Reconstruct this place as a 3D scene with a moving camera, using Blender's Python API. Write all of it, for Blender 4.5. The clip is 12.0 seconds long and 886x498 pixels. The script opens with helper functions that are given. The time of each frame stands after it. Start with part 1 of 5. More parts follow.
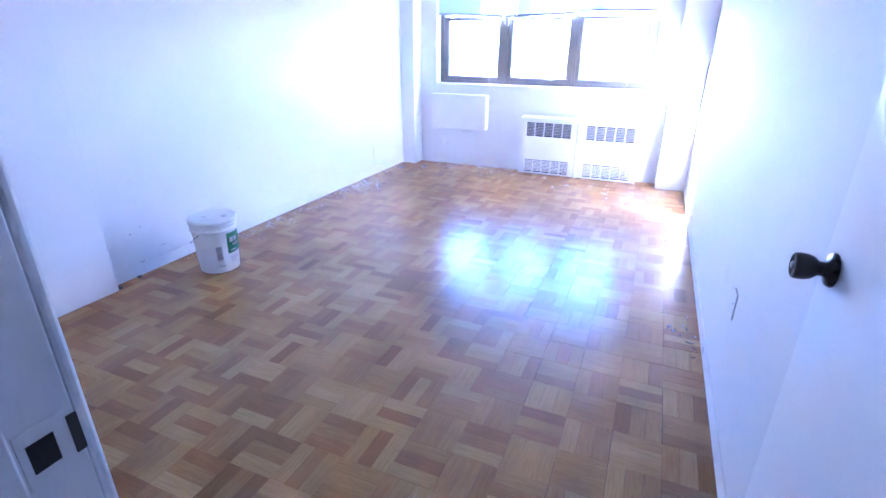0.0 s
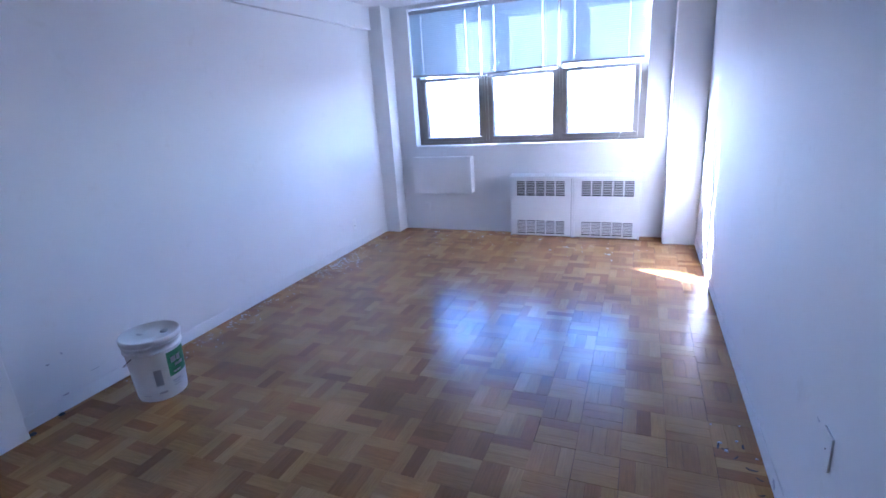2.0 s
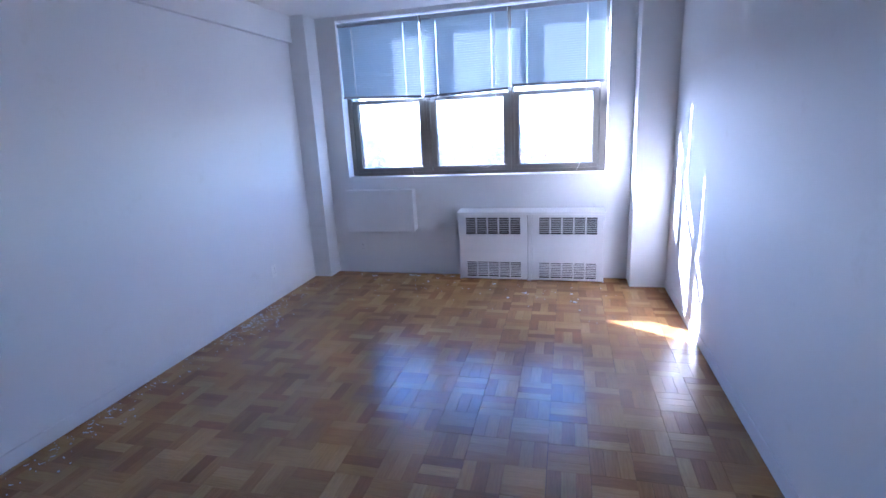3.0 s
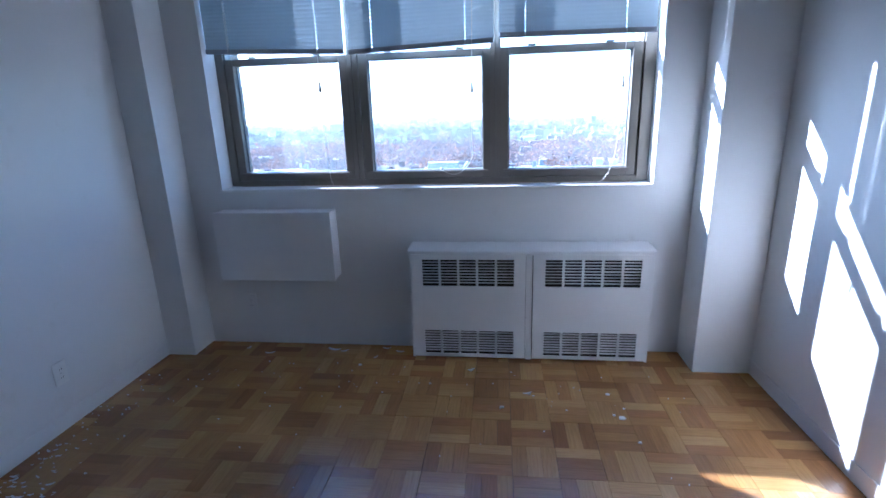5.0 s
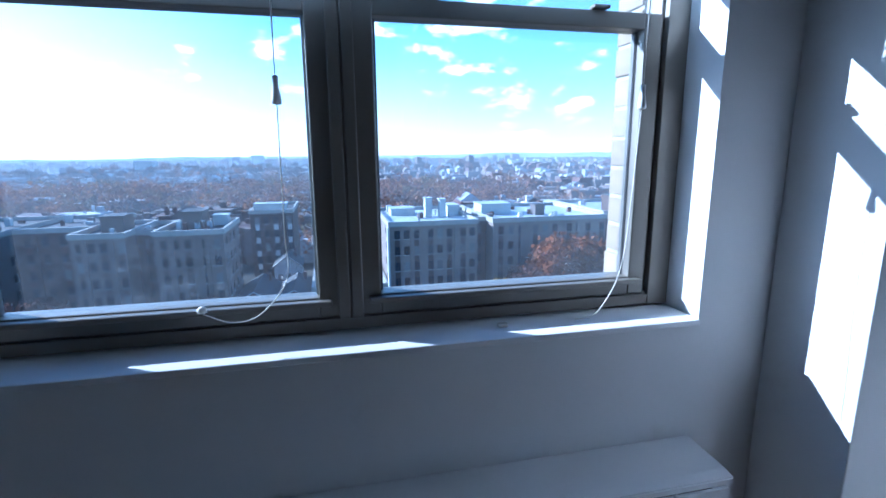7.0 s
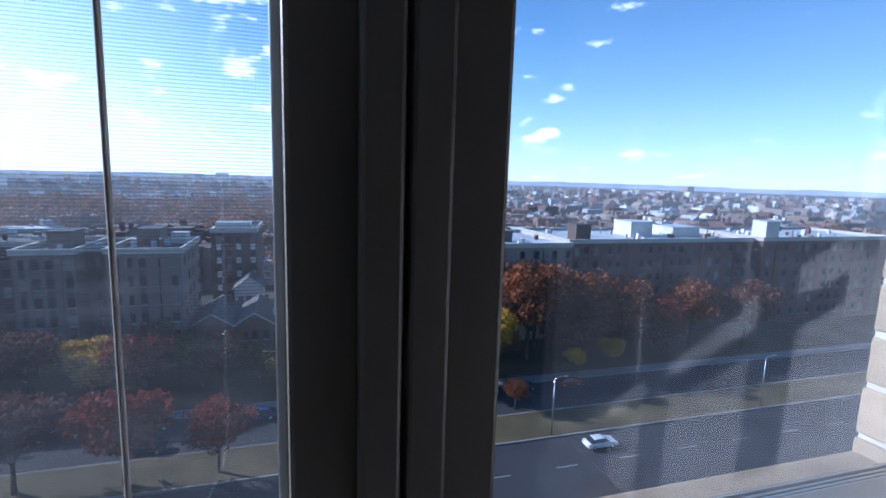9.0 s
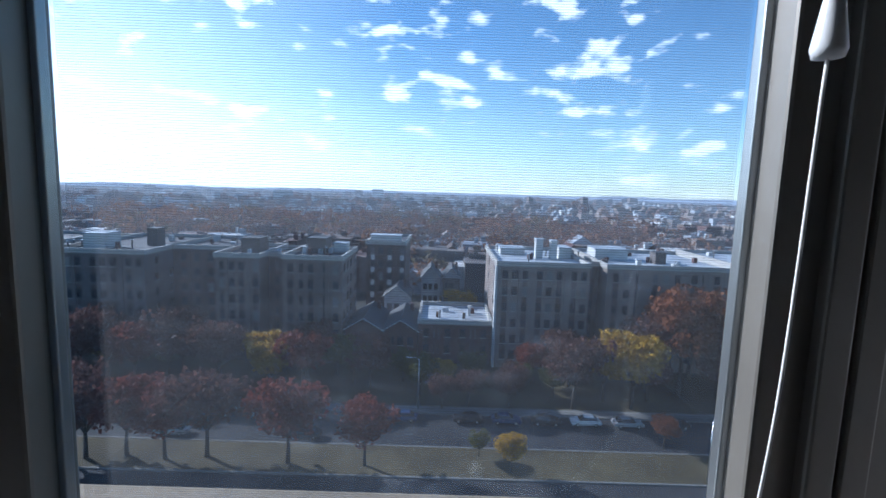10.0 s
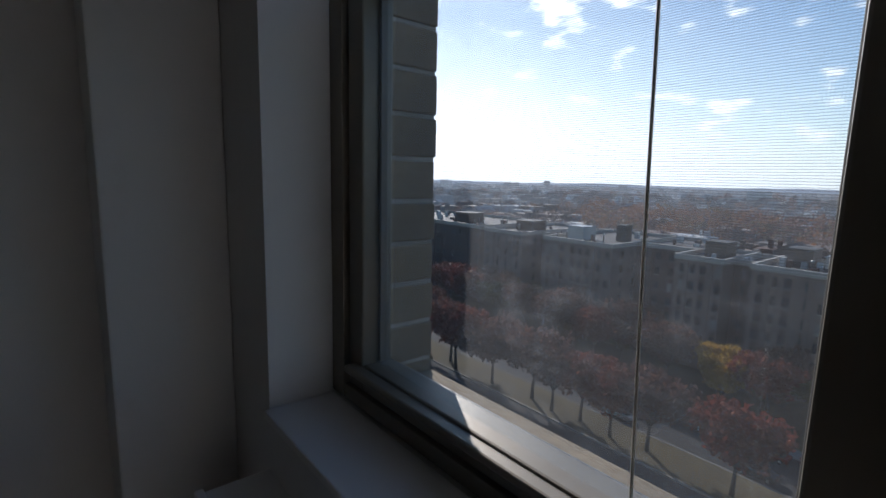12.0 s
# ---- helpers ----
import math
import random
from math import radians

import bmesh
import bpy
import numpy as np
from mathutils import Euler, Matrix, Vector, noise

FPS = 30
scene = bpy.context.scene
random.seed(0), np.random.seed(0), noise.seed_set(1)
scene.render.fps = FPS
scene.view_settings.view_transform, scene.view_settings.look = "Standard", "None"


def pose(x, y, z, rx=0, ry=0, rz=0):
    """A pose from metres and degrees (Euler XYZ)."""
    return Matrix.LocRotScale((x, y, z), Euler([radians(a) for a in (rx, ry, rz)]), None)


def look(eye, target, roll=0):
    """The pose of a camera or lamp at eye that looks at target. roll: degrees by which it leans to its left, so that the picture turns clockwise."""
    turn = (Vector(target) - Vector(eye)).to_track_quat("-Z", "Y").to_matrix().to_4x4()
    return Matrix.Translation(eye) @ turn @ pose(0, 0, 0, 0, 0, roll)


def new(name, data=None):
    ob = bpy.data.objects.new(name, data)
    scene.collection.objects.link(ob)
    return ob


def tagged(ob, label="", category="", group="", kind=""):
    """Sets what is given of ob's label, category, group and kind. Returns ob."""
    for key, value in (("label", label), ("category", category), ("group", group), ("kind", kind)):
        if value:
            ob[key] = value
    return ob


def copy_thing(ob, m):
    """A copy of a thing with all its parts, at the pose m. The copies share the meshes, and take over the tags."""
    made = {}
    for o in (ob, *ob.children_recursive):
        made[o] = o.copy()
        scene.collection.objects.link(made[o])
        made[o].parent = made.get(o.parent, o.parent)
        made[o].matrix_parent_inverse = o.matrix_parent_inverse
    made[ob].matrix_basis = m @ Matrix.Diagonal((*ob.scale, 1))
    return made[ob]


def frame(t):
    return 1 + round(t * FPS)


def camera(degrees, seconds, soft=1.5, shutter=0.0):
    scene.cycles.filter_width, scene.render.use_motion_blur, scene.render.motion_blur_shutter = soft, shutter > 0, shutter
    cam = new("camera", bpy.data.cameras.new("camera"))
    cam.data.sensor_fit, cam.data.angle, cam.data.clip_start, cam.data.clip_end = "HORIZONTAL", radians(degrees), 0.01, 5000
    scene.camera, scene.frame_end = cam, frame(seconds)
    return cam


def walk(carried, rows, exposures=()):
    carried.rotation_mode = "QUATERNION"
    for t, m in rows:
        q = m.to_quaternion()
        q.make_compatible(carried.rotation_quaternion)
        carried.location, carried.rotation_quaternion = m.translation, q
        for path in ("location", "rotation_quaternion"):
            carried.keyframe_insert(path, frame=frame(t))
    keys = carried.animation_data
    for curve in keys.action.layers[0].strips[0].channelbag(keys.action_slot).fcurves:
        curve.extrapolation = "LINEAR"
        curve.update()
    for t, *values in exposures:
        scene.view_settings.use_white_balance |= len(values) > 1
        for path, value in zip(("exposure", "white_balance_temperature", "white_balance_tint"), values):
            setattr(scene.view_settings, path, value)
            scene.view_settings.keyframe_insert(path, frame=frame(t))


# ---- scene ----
cam = camera(84.5, 12.0, soft=1.6)
PATH = [
    (0.0, pose(0.047, 0.641, 1.474, 67.38, -0.43, 22.99)),
    (0.5, pose(0.025, 0.655, 1.502, 74.78, 0.35, 20.74)),
    (1.0, pose(-0.011, 0.676, 1.517, 76.62, -0.34, 19.47)),
    (1.5, pose(-0.009, 0.958, 1.530, 75.60, 2.06, 20.58)),
    (2.0, pose(-0.083, 1.237, 1.545, 73.10, 3.60, 21.47)),
    (2.5, pose(-0.249, 1.582, 1.523, 73.70, 1.85, 15.87)),
    (3.0, pose(-0.413, 1.976, 1.534, 75.61, 2.80, 13.82)),
    (3.2, pose(-0.303, 2.176, 1.543, 75.70, 1.50, 18.45)),
    (4.8, pose(-0.861, 3.709, 1.499, 74.81, 1.76, 10.12)),
    (5.0, pose(-0.914, 3.908, 1.445, 74.53, 1.74, 6.43)),
    (5.5, pose(-0.936, 4.373, 1.406, 75.49, 1.76, 2.15)),
    (6.0, pose(-0.975, 4.861, 1.416, 79.97, 0.81, -0.83)),
    (6.5, pose(-1.036, 5.297, 1.437, 78.27, 1.55, -12.20)),
    (7.0, pose(-0.975, 5.735, 1.464, 78.64, 0.40, -12.90)),
    (7.2, pose(-0.950, 5.912, 1.502, 80.56, 0.87, -16.40)),
    (8.8, pose(-0.965, 6.545, 1.468, 81.65, -1.75, -20.20)),
    (9.0, pose(-1.008, 6.593, 1.468, 81.53, -1.66, -16.50)),
    (9.5, pose(-1.128, 6.560, 1.452, 82.23, -1.19, -5.23)),
    (10.0, pose(-1.313, 6.473, 1.468, 82.94, -1.80, 0.04)),
    (10.5, pose(-1.430, 6.520, 1.460, 82.82, -1.48, 8.40)),
    (11.0, pose(-1.585, 6.575, 1.456, 82.04, -1.29, 21.91)),
    (11.5, pose(-1.697, 6.549, 1.464, 81.78, -2.13, 35.74)),
    (12.0, pose(-1.780, 6.476, 1.464, 81.51, -1.32, 50.90)),
]

# stops, kelvin, tint along the walk: the phone's auto exposure closes down
EXPOSURES = [(0.0, 5.9, 4450, 33), (0.5, 5.45, 4500, 31), (1.5, 4.8, 4600, 27), (3.0, 3.98, 4750, 25), (5.0, 2.9, 4750, 14), (5.5, 2.62, 4550, 14),
             (6.0, 2.22, 4550, 12), (6.5, 1.93, 4470, 10), (7.0, 1.47, 4400, 8), (9.0, 0.7, 5100, 17), (10.0, 0.6, 5200, 11), (10.5, 0.62, 5300, 11), (11.0, 0.3, 5450, 10), (11.5, 0.3, 6000, 13), (12.0, 0.15, 6300, 14)]
walk(cam, PATH, EXPOSURES)

# ---- world and sun ----
SUN = Vector((-1.0, 0.58, 0.553)).normalized()
world = bpy.data.worlds.new("world")
scene.world = world
world.use_nodes = True
sky = world.node_tree.nodes.new("ShaderNodeTexSky")
sky.sky_type, sky.sun_disc = "NISHITA", False
sky.sun_elevation, sky.sun_rotation = math.asin(SUN.z), math.atan2(SUN.x, SUN.y)
sky.dust_density, sky.ozone_density, sky.air_density = 0.0, 1.0, 1.0
back = world.node_tree.nodes["Background"]
back.inputs[1].default_value = 0.108
deep = world.node_tree.nodes.new("ShaderNodeMix")
deep.data_type, deep.blend_type = "RGBA", "MULTIPLY"
deep.inputs[0].default_value, deep.inputs[7].default_value = 1.0, (0.76, 0.95, 1.06, 1)
world.node_tree.links.new(sky.outputs[0], deep.inputs[6])
world.node_tree.links.new(deep.outputs[2], back.inputs[0])
sun = new("sun", bpy.data.lights.new("sun", "SUN"))
sun.data.energy, sun.data.angle, sun.data.color = 5.0, radians(0.53), (1.0, 0.95, 0.88)
sun.matrix_world = look(SUN * 60, (0, 0, 0))

# ---- materials ----
def nodes_of(name):
    m = bpy.data.materials.new(name)
    m.use_nodes = True
    return m, m.node_tree.nodes, m.node_tree.links, m.node_tree.nodes["Principled BSDF"]


def noise_node(n, l, scale, detail=4.0, vec=None, rough=0.55):
    t = n.new("ShaderNodeTexNoise")
    t.inputs["Scale"].default_value, t.inputs["Detail"].default_value, t.inputs["Roughness"].default_value = scale, detail, rough
    if vec is not None:
        l.new(vec, t.inputs["Vector"])
    return t.outputs["Fac"]


def ramp_node(n, l, src, stops):
    r = n.new("ShaderNodeValToRGB")
    e = r.color_ramp.elements
    while len(e) < len(stops):
        e.new(0.5)
    for k, (p, c) in enumerate(stops):
        e[k].position, e[k].color = p, (*c, 1)
    l.new(src, r.inputs[0])
    return r.outputs[0]


def mix_node(n, l, fac, a, b, mode="MIX"):
    x = n.new("ShaderNodeMix")
    x.data_type, x.blend_type = "RGBA", mode
    for sock, v in ((x.inputs[0], fac), (x.inputs[6], a), (x.inputs[7], b)):
        if isinstance(v, (int, float)):
            sock.default_value = v
        elif isinstance(v, tuple):
            sock.default_value = (*v, 1)
        else:
            l.new(v, sock)
    return x.outputs[2]


def bump_node(n, l, h, strength, dist, bsdf):
    b = n.new("ShaderNodeBump")
    b.inputs["Strength"].default_value, b.inputs["Distance"].default_value = strength, dist
    l.new(h, b.inputs["Height"])
    l.new(b.outputs[0], bsdf.inputs["Normal"])


def mat(name, col, rough=0.5, metal=0.0, var=0.12, big=1.2, fine=40.0, bump=0.15, dist=0.002, vary=0.0):
    """Plain surface with wear at two scales; vary: how far single objects differ in tone."""
    m, n, l, b = nodes_of(name)
    vec = n.new("ShaderNodeTexCoord").outputs["Object"]
    a = noise_node(n, l, big, 5, vec)
    f = noise_node(n, l, fine, 3, vec)
    lo = tuple(c * (1 - var) for c in col)
    hi = tuple(min(1, c * (1 + var)) for c in col)
    c = ramp_node(n, l, a, [(0.3, lo), (0.7, hi)])
    c = mix_node(n, l, var * 0.6, c, ramp_node(n, l, f, [(0.35, lo), (0.65, hi)]), "OVERLAY")
    if vary:
        info = n.new("ShaderNodeObjectInfo").outputs["Random"]
        c = mix_node(n, l, 1.0, c, ramp_node(n, l, info, [(0, (1 - vary,) * 3), (1, (1, 1, 1))]), "MULTIPLY")
    l.new(c, b.inputs["Base Color"])
    r = n.new("ShaderNodeMapRange")
    r.inputs["To Min"].default_value, r.inputs["To Max"].default_value = rough * 0.8, min(1, rough * 1.2)
    l.new(a, r.inputs[0])
    l.new(r.outputs[0], b.inputs["Roughness"])
    b.inputs["Metallic"].default_value = metal
    if bump:
        bump_node(n, l, f, bump, dist, b)
    return m


def parquet(name, island):
    """Oak strips: tone per strip, grain along the strip's own u."""
    m, n, l, b = nodes_of(name)
    uv = n.new("ShaderNodeUVMap").outputs[0]
    rnd = n.new("ShaderNodeNewGeometry").outputs["Random Per Island"] if island else n.new("ShaderNodeObjectInfo").outputs["Random"]
    mp = n.new("ShaderNodeMapping")
    mp.inputs["Scale"].default_value = (9, 130, 1)
    l.new(uv, mp.inputs[0])
    off = n.new("ShaderNodeCombineXYZ")
    mul = n.new("ShaderNodeMath")
    mul.operation, mul.inputs[1].default_value = "MULTIPLY", 97.0
    l.new(rnd, mul.inputs[0])
    l.new(mul.outputs[0], off.inputs[2])
    l.new(off.outputs[0], mp.inputs["Location"])
    g = noise_node(n, l, 1.0, 5, mp.outputs[0], 0.65)
    tone = ramp_node(n, l, rnd, [(0, (0.262, 0.124, 0.041)), (0.16, (0.335, 0.172, 0.056)), (0.4, (0.385, 0.207, 0.068)), (0.62, (0.43, 0.24, 0.08)), (0.82, (0.49, 0.285, 0.102)), (0.93, (0.35, 0.17, 0.056)), (1, (0.295, 0.142, 0.047))])
    c = mix_node(n, l, 0.4, tone, ramp_node(n, l, g, [(0.3, (0.45, 0.4, 0.36)), (0.62, (1, 1, 1))]), "MULTIPLY")
    geo = n.new("ShaderNodeNewGeometry").outputs["Position"]
    d = noise_node(n, l, 1.7, 6, geo)
    c = mix_node(n, l, 1.0, c, ramp_node(n, l, d, [(0.32, (0.72, 0.7, 0.68)), (0.6, (1, 1, 1))]), "MULTIPLY")
    l.new(c, b.inputs["Base Color"])
    r = n.new("ShaderNodeMapRange")
    r.inputs["To Min"].default_value, r.inputs["To Max"].default_value = 0.17, 0.3
    l.new(noise_node(n, l, 6.0, 5, geo), r.inputs[0])
    l.new(r.outputs[0], b.inputs["Roughness"])
    bump_node(n, l, g, 0.06, 0.001, b)
    return m


def paint(name, col, rough, dirt_glare=0.05):
    """Wall paint: roller stipple, faint patches."""
    m, n, l, b = nodes_of(name)
    vec = n.new("ShaderNodeTexCoord").outputs["Object"]
    a = noise_node(n, l, 0.9, 6, vec)
    s = noise_node(n, l, 5.0, 7, vec, 0.7)
    c = ramp_node(n, l, a, [(0.3, tuple(x * (1 - dirt_glare) for x in col)), (0.7, col)])
    c = mix_node(n, l, 1.0, c, ramp_node(n, l, s, [(0.25, (0.93, 0.92, 0.9)), (0.4, (1, 1, 1))]), "MULTIPLY")
    l.new(c, b.inputs["Base Color"])
    b.inputs["Roughness"].default_value = rough
    f = noise_node(n, l, 160.0, 3, vec)
    mixh = n.new("ShaderNodeMath")
    mixh.operation = "MULTIPLY_ADD"
    mixh.inputs[1].default_value = 4.0
    l.new(noise_node(n, l, 3.0, 3, vec), mixh.inputs[0])
    l.new(f, mixh.inputs[2])
    bump_node(n, l, mixh.outputs[0], 0.05, 0.002, b)
    return m


def glass_mat(name):
    m, n, l, b = nodes_of(name)
    n.remove(b)
    t, g, x, f = (n.new(k) for k in ("ShaderNodeBsdfTransparent", "ShaderNodeBsdfGlossy", "ShaderNodeMixShader", "ShaderNodeLayerWeight"))
    t.inputs[0].default_value = (0.93, 0.95, 0.965, 1)
    g.inputs["Roughness"].default_value = 0.02
    f.inputs[0].default_value = 0.5
    p5, fr = n.new("ShaderNodeMath"), n.new("ShaderNodeMath")
    p5.operation, p5.inputs[1].default_value = "POWER", 5.0
    fr.operation, fr.inputs[1].default_value, fr.inputs[2].default_value = "MULTIPLY_ADD", 0.9, 0.03
    l.new(f.outputs["Facing"], p5.inputs[0])
    l.new(p5.outputs[0], fr.inputs[0])
    l.new(fr.outputs[0], x.inputs[0])
    l.new(t.outputs[0], x.inputs[1])
    l.new(g.outputs[0], x.inputs[2])
    # a film of dust that catches the sun, with smeared streaks
    vec = n.new("ShaderNodeTexCoord").outputs["Object"]
    d, y = n.new("ShaderNodeBsdfTranslucent"), n.new("ShaderNodeMixShader")
    d.inputs[0].default_value = (0.74, 0.77, 0.82, 1)
    streak = n.new("ShaderNodeMapping")
    streak.inputs["Scale"].default_value, streak.inputs["Rotation"].default_value = (9, 9, 90), (0, radians(14), 0)
    l.new(vec, streak.inputs[0])
    spots = mix_node(n, l, 0.45, noise_node(n, l, 3.0, 5, vec), noise_node(n, l, 28.0, 2, vec, 0.6))
    spots = mix_node(n, l, 0.3, spots, noise_node(n, l, 1.0, 4, streak.outputs[0], 0.7))
    film = ramp_node(n, l, spots, [(0.35, (0.007,) * 3), (0.56, (0.016,) * 3), (0.68, (0.036,) * 3)])
    sep, along = n.new("ShaderNodeSeparateXYZ"), n.new("ShaderNodeMapRange")
    l.new(vec, sep.inputs[0])
    l.new(sep.outputs[0], along.inputs[0])
    along.inputs["From Min"].default_value, along.inputs["From Max"].default_value = -2.6, 0.0
    # dust film strengthened along the window to paint in the sun's glare
    dirt_glare = ramp_node(n, l, along.outputs[0], [(0.0, (2.9, 2.9, 2.9)), (0.28, (2.0, 2.0, 2.0)), (0.35, (2.0, 2.0, 2.0)), (0.48, (1.4, 1.4, 1.4)), (0.6, (1.15, 1.15, 1.15)), (0.68, (0.8, 0.8, 0.8)), (0.93, (2.1, 2.1, 2.1))])
    l.new(mix_node(n, l, 1.0, film, dirt_glare, "MULTIPLY"), y.inputs[0])
    l.new(x.outputs[0], y.inputs[1])
    l.new(d.outputs[0], y.inputs[2])
    l.new(y.outputs[0], n["Material Output"].inputs[0])
    return m


def screen_mat(name):
    """Insect screen: fine dark weave with clear gaps."""
    m, n, l, b = nodes_of(name)
    vec = n.new("ShaderNodeTexCoord").outputs["Object"]
    facs = []
    for axis, s in (("Z", 640), ("X", 640)):
        w = n.new("ShaderNodeTexWave")
        w.wave_type, w.bands_direction = "BANDS", axis
        w.inputs["Scale"].default_value = s / 5.2
        l.new(vec, w.inputs["Vector"])
        facs.append(ramp_node(n, l, w.outputs["Fac"], [(0.66, (0, 0, 0)), (0.86, (1, 1, 1))]))
    top = mix_node(n, l, 1.0, facs[0], mix_node(n, l, 0.3, (0, 0, 0), facs[1]), "LIGHTEN")
    t, x = n.new("ShaderNodeBsdfTransparent"), n.new("ShaderNodeMixShader")
    b.inputs["Base Color"].default_value, b.inputs["Roughness"].default_value = (0.16, 0.17, 0.18, 1), 0.5
    sc = n.new("ShaderNodeMath")
    sc.operation, sc.inputs[1].default_value = "MULTIPLY", 0.21
    l.new(top, sc.inputs[0])
    l.new(sc.outputs[0], x.inputs[0])
    l.new(t.outputs[0], x.inputs[1])
    l.new(b.outputs[0], x.inputs[2])
    l.new(x.outputs[0], n["Material Output"].inputs[0])
    return m


def thin_mat(name, col, through_light, vary=True):
    """Thin sheet that lets some light through (slats, leaves)."""
    m, n, l, b = nodes_of(name)
    info = n.new("ShaderNodeNewGeometry").outputs["Random Per Island"]
    c = mix_node(n, l, 1.0, col, ramp_node(n, l, info, [(0, (0.6, 0.6, 0.6)), (1, (1.25, 1.2, 1.1))]), "MULTIPLY") if vary else mix_node(n, l, 0.0, col, col)
    l.new(c, b.inputs["Base Color"])
    b.inputs["Roughness"].default_value = 0.6
    b.inputs["Specular IOR Level"].default_value = 0.05
    t, x = n.new("ShaderNodeBsdfTranslucent"), n.new("ShaderNodeMixShader")
    l.new(c, t.inputs[0])
    x.inputs[0].default_value = through_light
    l.new(b.outputs[0], x.inputs[1])
    l.new(t.outputs[0], x.inputs[2])
    l.new(x.outputs[0], n["Material Output"].inputs[0])
    return m


def cloud_mat(name):
    m, n, l, b = nodes_of(name)
    n.remove(b)
    vec = n.new("ShaderNodeTexCoord").outputs["Object"]
    mp = n.new("ShaderNodeMapping")
    mp.inputs["Scale"].default_value = (1 / 230, 1 / 230, 1 / 105)
    l.new(vec, mp.inputs[0])
    puff = noise_node(n, l, 1.0, 7, mp.outputs[0], 0.52)
    mp2 = n.new("ShaderNodeMapping")
    mp2.inputs["Scale"].default_value = (1 / 1500, 1 / 1500, 1 / 420)
    l.new(vec, mp2.inputs[0])
    field = noise_node(n, l, 1.0, 2, mp2.outputs[0])
    add = n.new("ShaderNodeMath")
    add.operation = "MULTIPLY_ADD"
    add.inputs[1].default_value = 0.5
    l.new(field, add.inputs[0])
    l.new(puff, add.inputs[2])
    a = ramp_node(n, l, add.outputs[0], [(0.825, (0, 0, 0)), (0.93, (0.92, 0.92, 0.92))])
    sep = n.new("ShaderNodeSeparateXYZ")
    l.new(vec, sep.inputs[0])
    hz = n.new("ShaderNodeMapRange")
    hz.inputs["From Min"].default_value, hz.inputs["From Max"].default_value = 0.0, 950.0
    l.new(sep.outputs[2], hz.inputs[0])
    haze = ramp_node(n, l, hz.outputs[0], [(0.0, (0.97, 0.97, 0.97)), (0.12, (0.82, 0.82, 0.82)), (0.3, (0.48, 0.48, 0.48)), (0.6, (0.14, 0.14, 0.14)), (1.0, (0, 0, 0))])
    side = n.new("ShaderNodeMapRange")
    side.inputs["From Min"].default_value, side.inputs["From Max"].default_value = -2800.0, 1800.0
    l.new(sep.outputs[0], side.inputs[0])
    glare = ramp_node(n, l, hz.outputs[0], [(0.0, (1, 1, 1)), (0.3, (0.9, 0.9, 0.9)), (0.6, (0.66, 0.66, 0.66)), (1.0, (0.42, 0.42, 0.42))])
    haze = mix_node(n, l, 1.0, haze, ramp_node(n, l, side.outputs[0], [(0.0, (1, 1, 1)), (0.5, (0.75, 0.75, 0.75)), (0.8, (0.28, 0.28, 0.28)), (1.0, (0.2, 0.2, 0.2))]), "MULTIPLY")
    haze = mix_node(n, l, ramp_node(n, l, side.outputs[0], [(0.02, (1, 1, 1)), (0.25, (0.6, 0.6, 0.6)), (0.55, (0, 0, 0))]), haze, glare)
    a = mix_node(n, l, 1.0, a, haze, "SCREEN")
    t, e, x = n.new("ShaderNodeBsdfTransparent"), n.new("ShaderNodeEmission"), n.new("ShaderNodeMixShader")
    e.inputs[0].default_value = (0.88, 0.95, 1.0, 1)
    l.new(ramp_node(n, l, side.outputs[0], [(0.0, (2.3, 2.3, 2.3)), (0.2, (1.9, 1.9, 1.9)), (0.5, (1.3, 1.3, 1.3)), (1.0, (1.1, 1.1, 1.1))]), e.inputs[1])
    l.new(a, x.inputs[0])
    l.new(t.outputs[0], x.inputs[1])
    l.new(e.outputs[0], x.inputs[2])
    l.new(x.outputs[0], n["Material Output"].inputs[0])
    return m


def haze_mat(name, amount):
    """Thin autumn haze painted as a glow, denser towards the sun, thinning out upwards."""
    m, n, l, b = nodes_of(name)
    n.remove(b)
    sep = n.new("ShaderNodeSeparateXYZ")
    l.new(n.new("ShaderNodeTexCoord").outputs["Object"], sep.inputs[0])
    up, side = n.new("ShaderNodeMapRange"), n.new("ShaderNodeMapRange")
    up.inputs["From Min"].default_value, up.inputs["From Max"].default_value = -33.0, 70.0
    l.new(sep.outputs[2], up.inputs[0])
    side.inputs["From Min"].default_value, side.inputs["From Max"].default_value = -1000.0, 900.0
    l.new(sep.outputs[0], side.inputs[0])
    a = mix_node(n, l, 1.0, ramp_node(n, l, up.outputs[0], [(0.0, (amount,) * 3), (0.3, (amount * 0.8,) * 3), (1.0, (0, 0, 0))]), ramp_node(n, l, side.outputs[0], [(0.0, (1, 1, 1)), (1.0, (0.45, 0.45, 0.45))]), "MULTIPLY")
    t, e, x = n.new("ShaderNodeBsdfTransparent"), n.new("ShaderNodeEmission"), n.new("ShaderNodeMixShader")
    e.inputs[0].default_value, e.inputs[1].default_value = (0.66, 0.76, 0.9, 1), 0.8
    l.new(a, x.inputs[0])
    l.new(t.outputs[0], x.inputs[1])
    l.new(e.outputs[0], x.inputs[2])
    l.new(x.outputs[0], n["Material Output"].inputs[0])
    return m


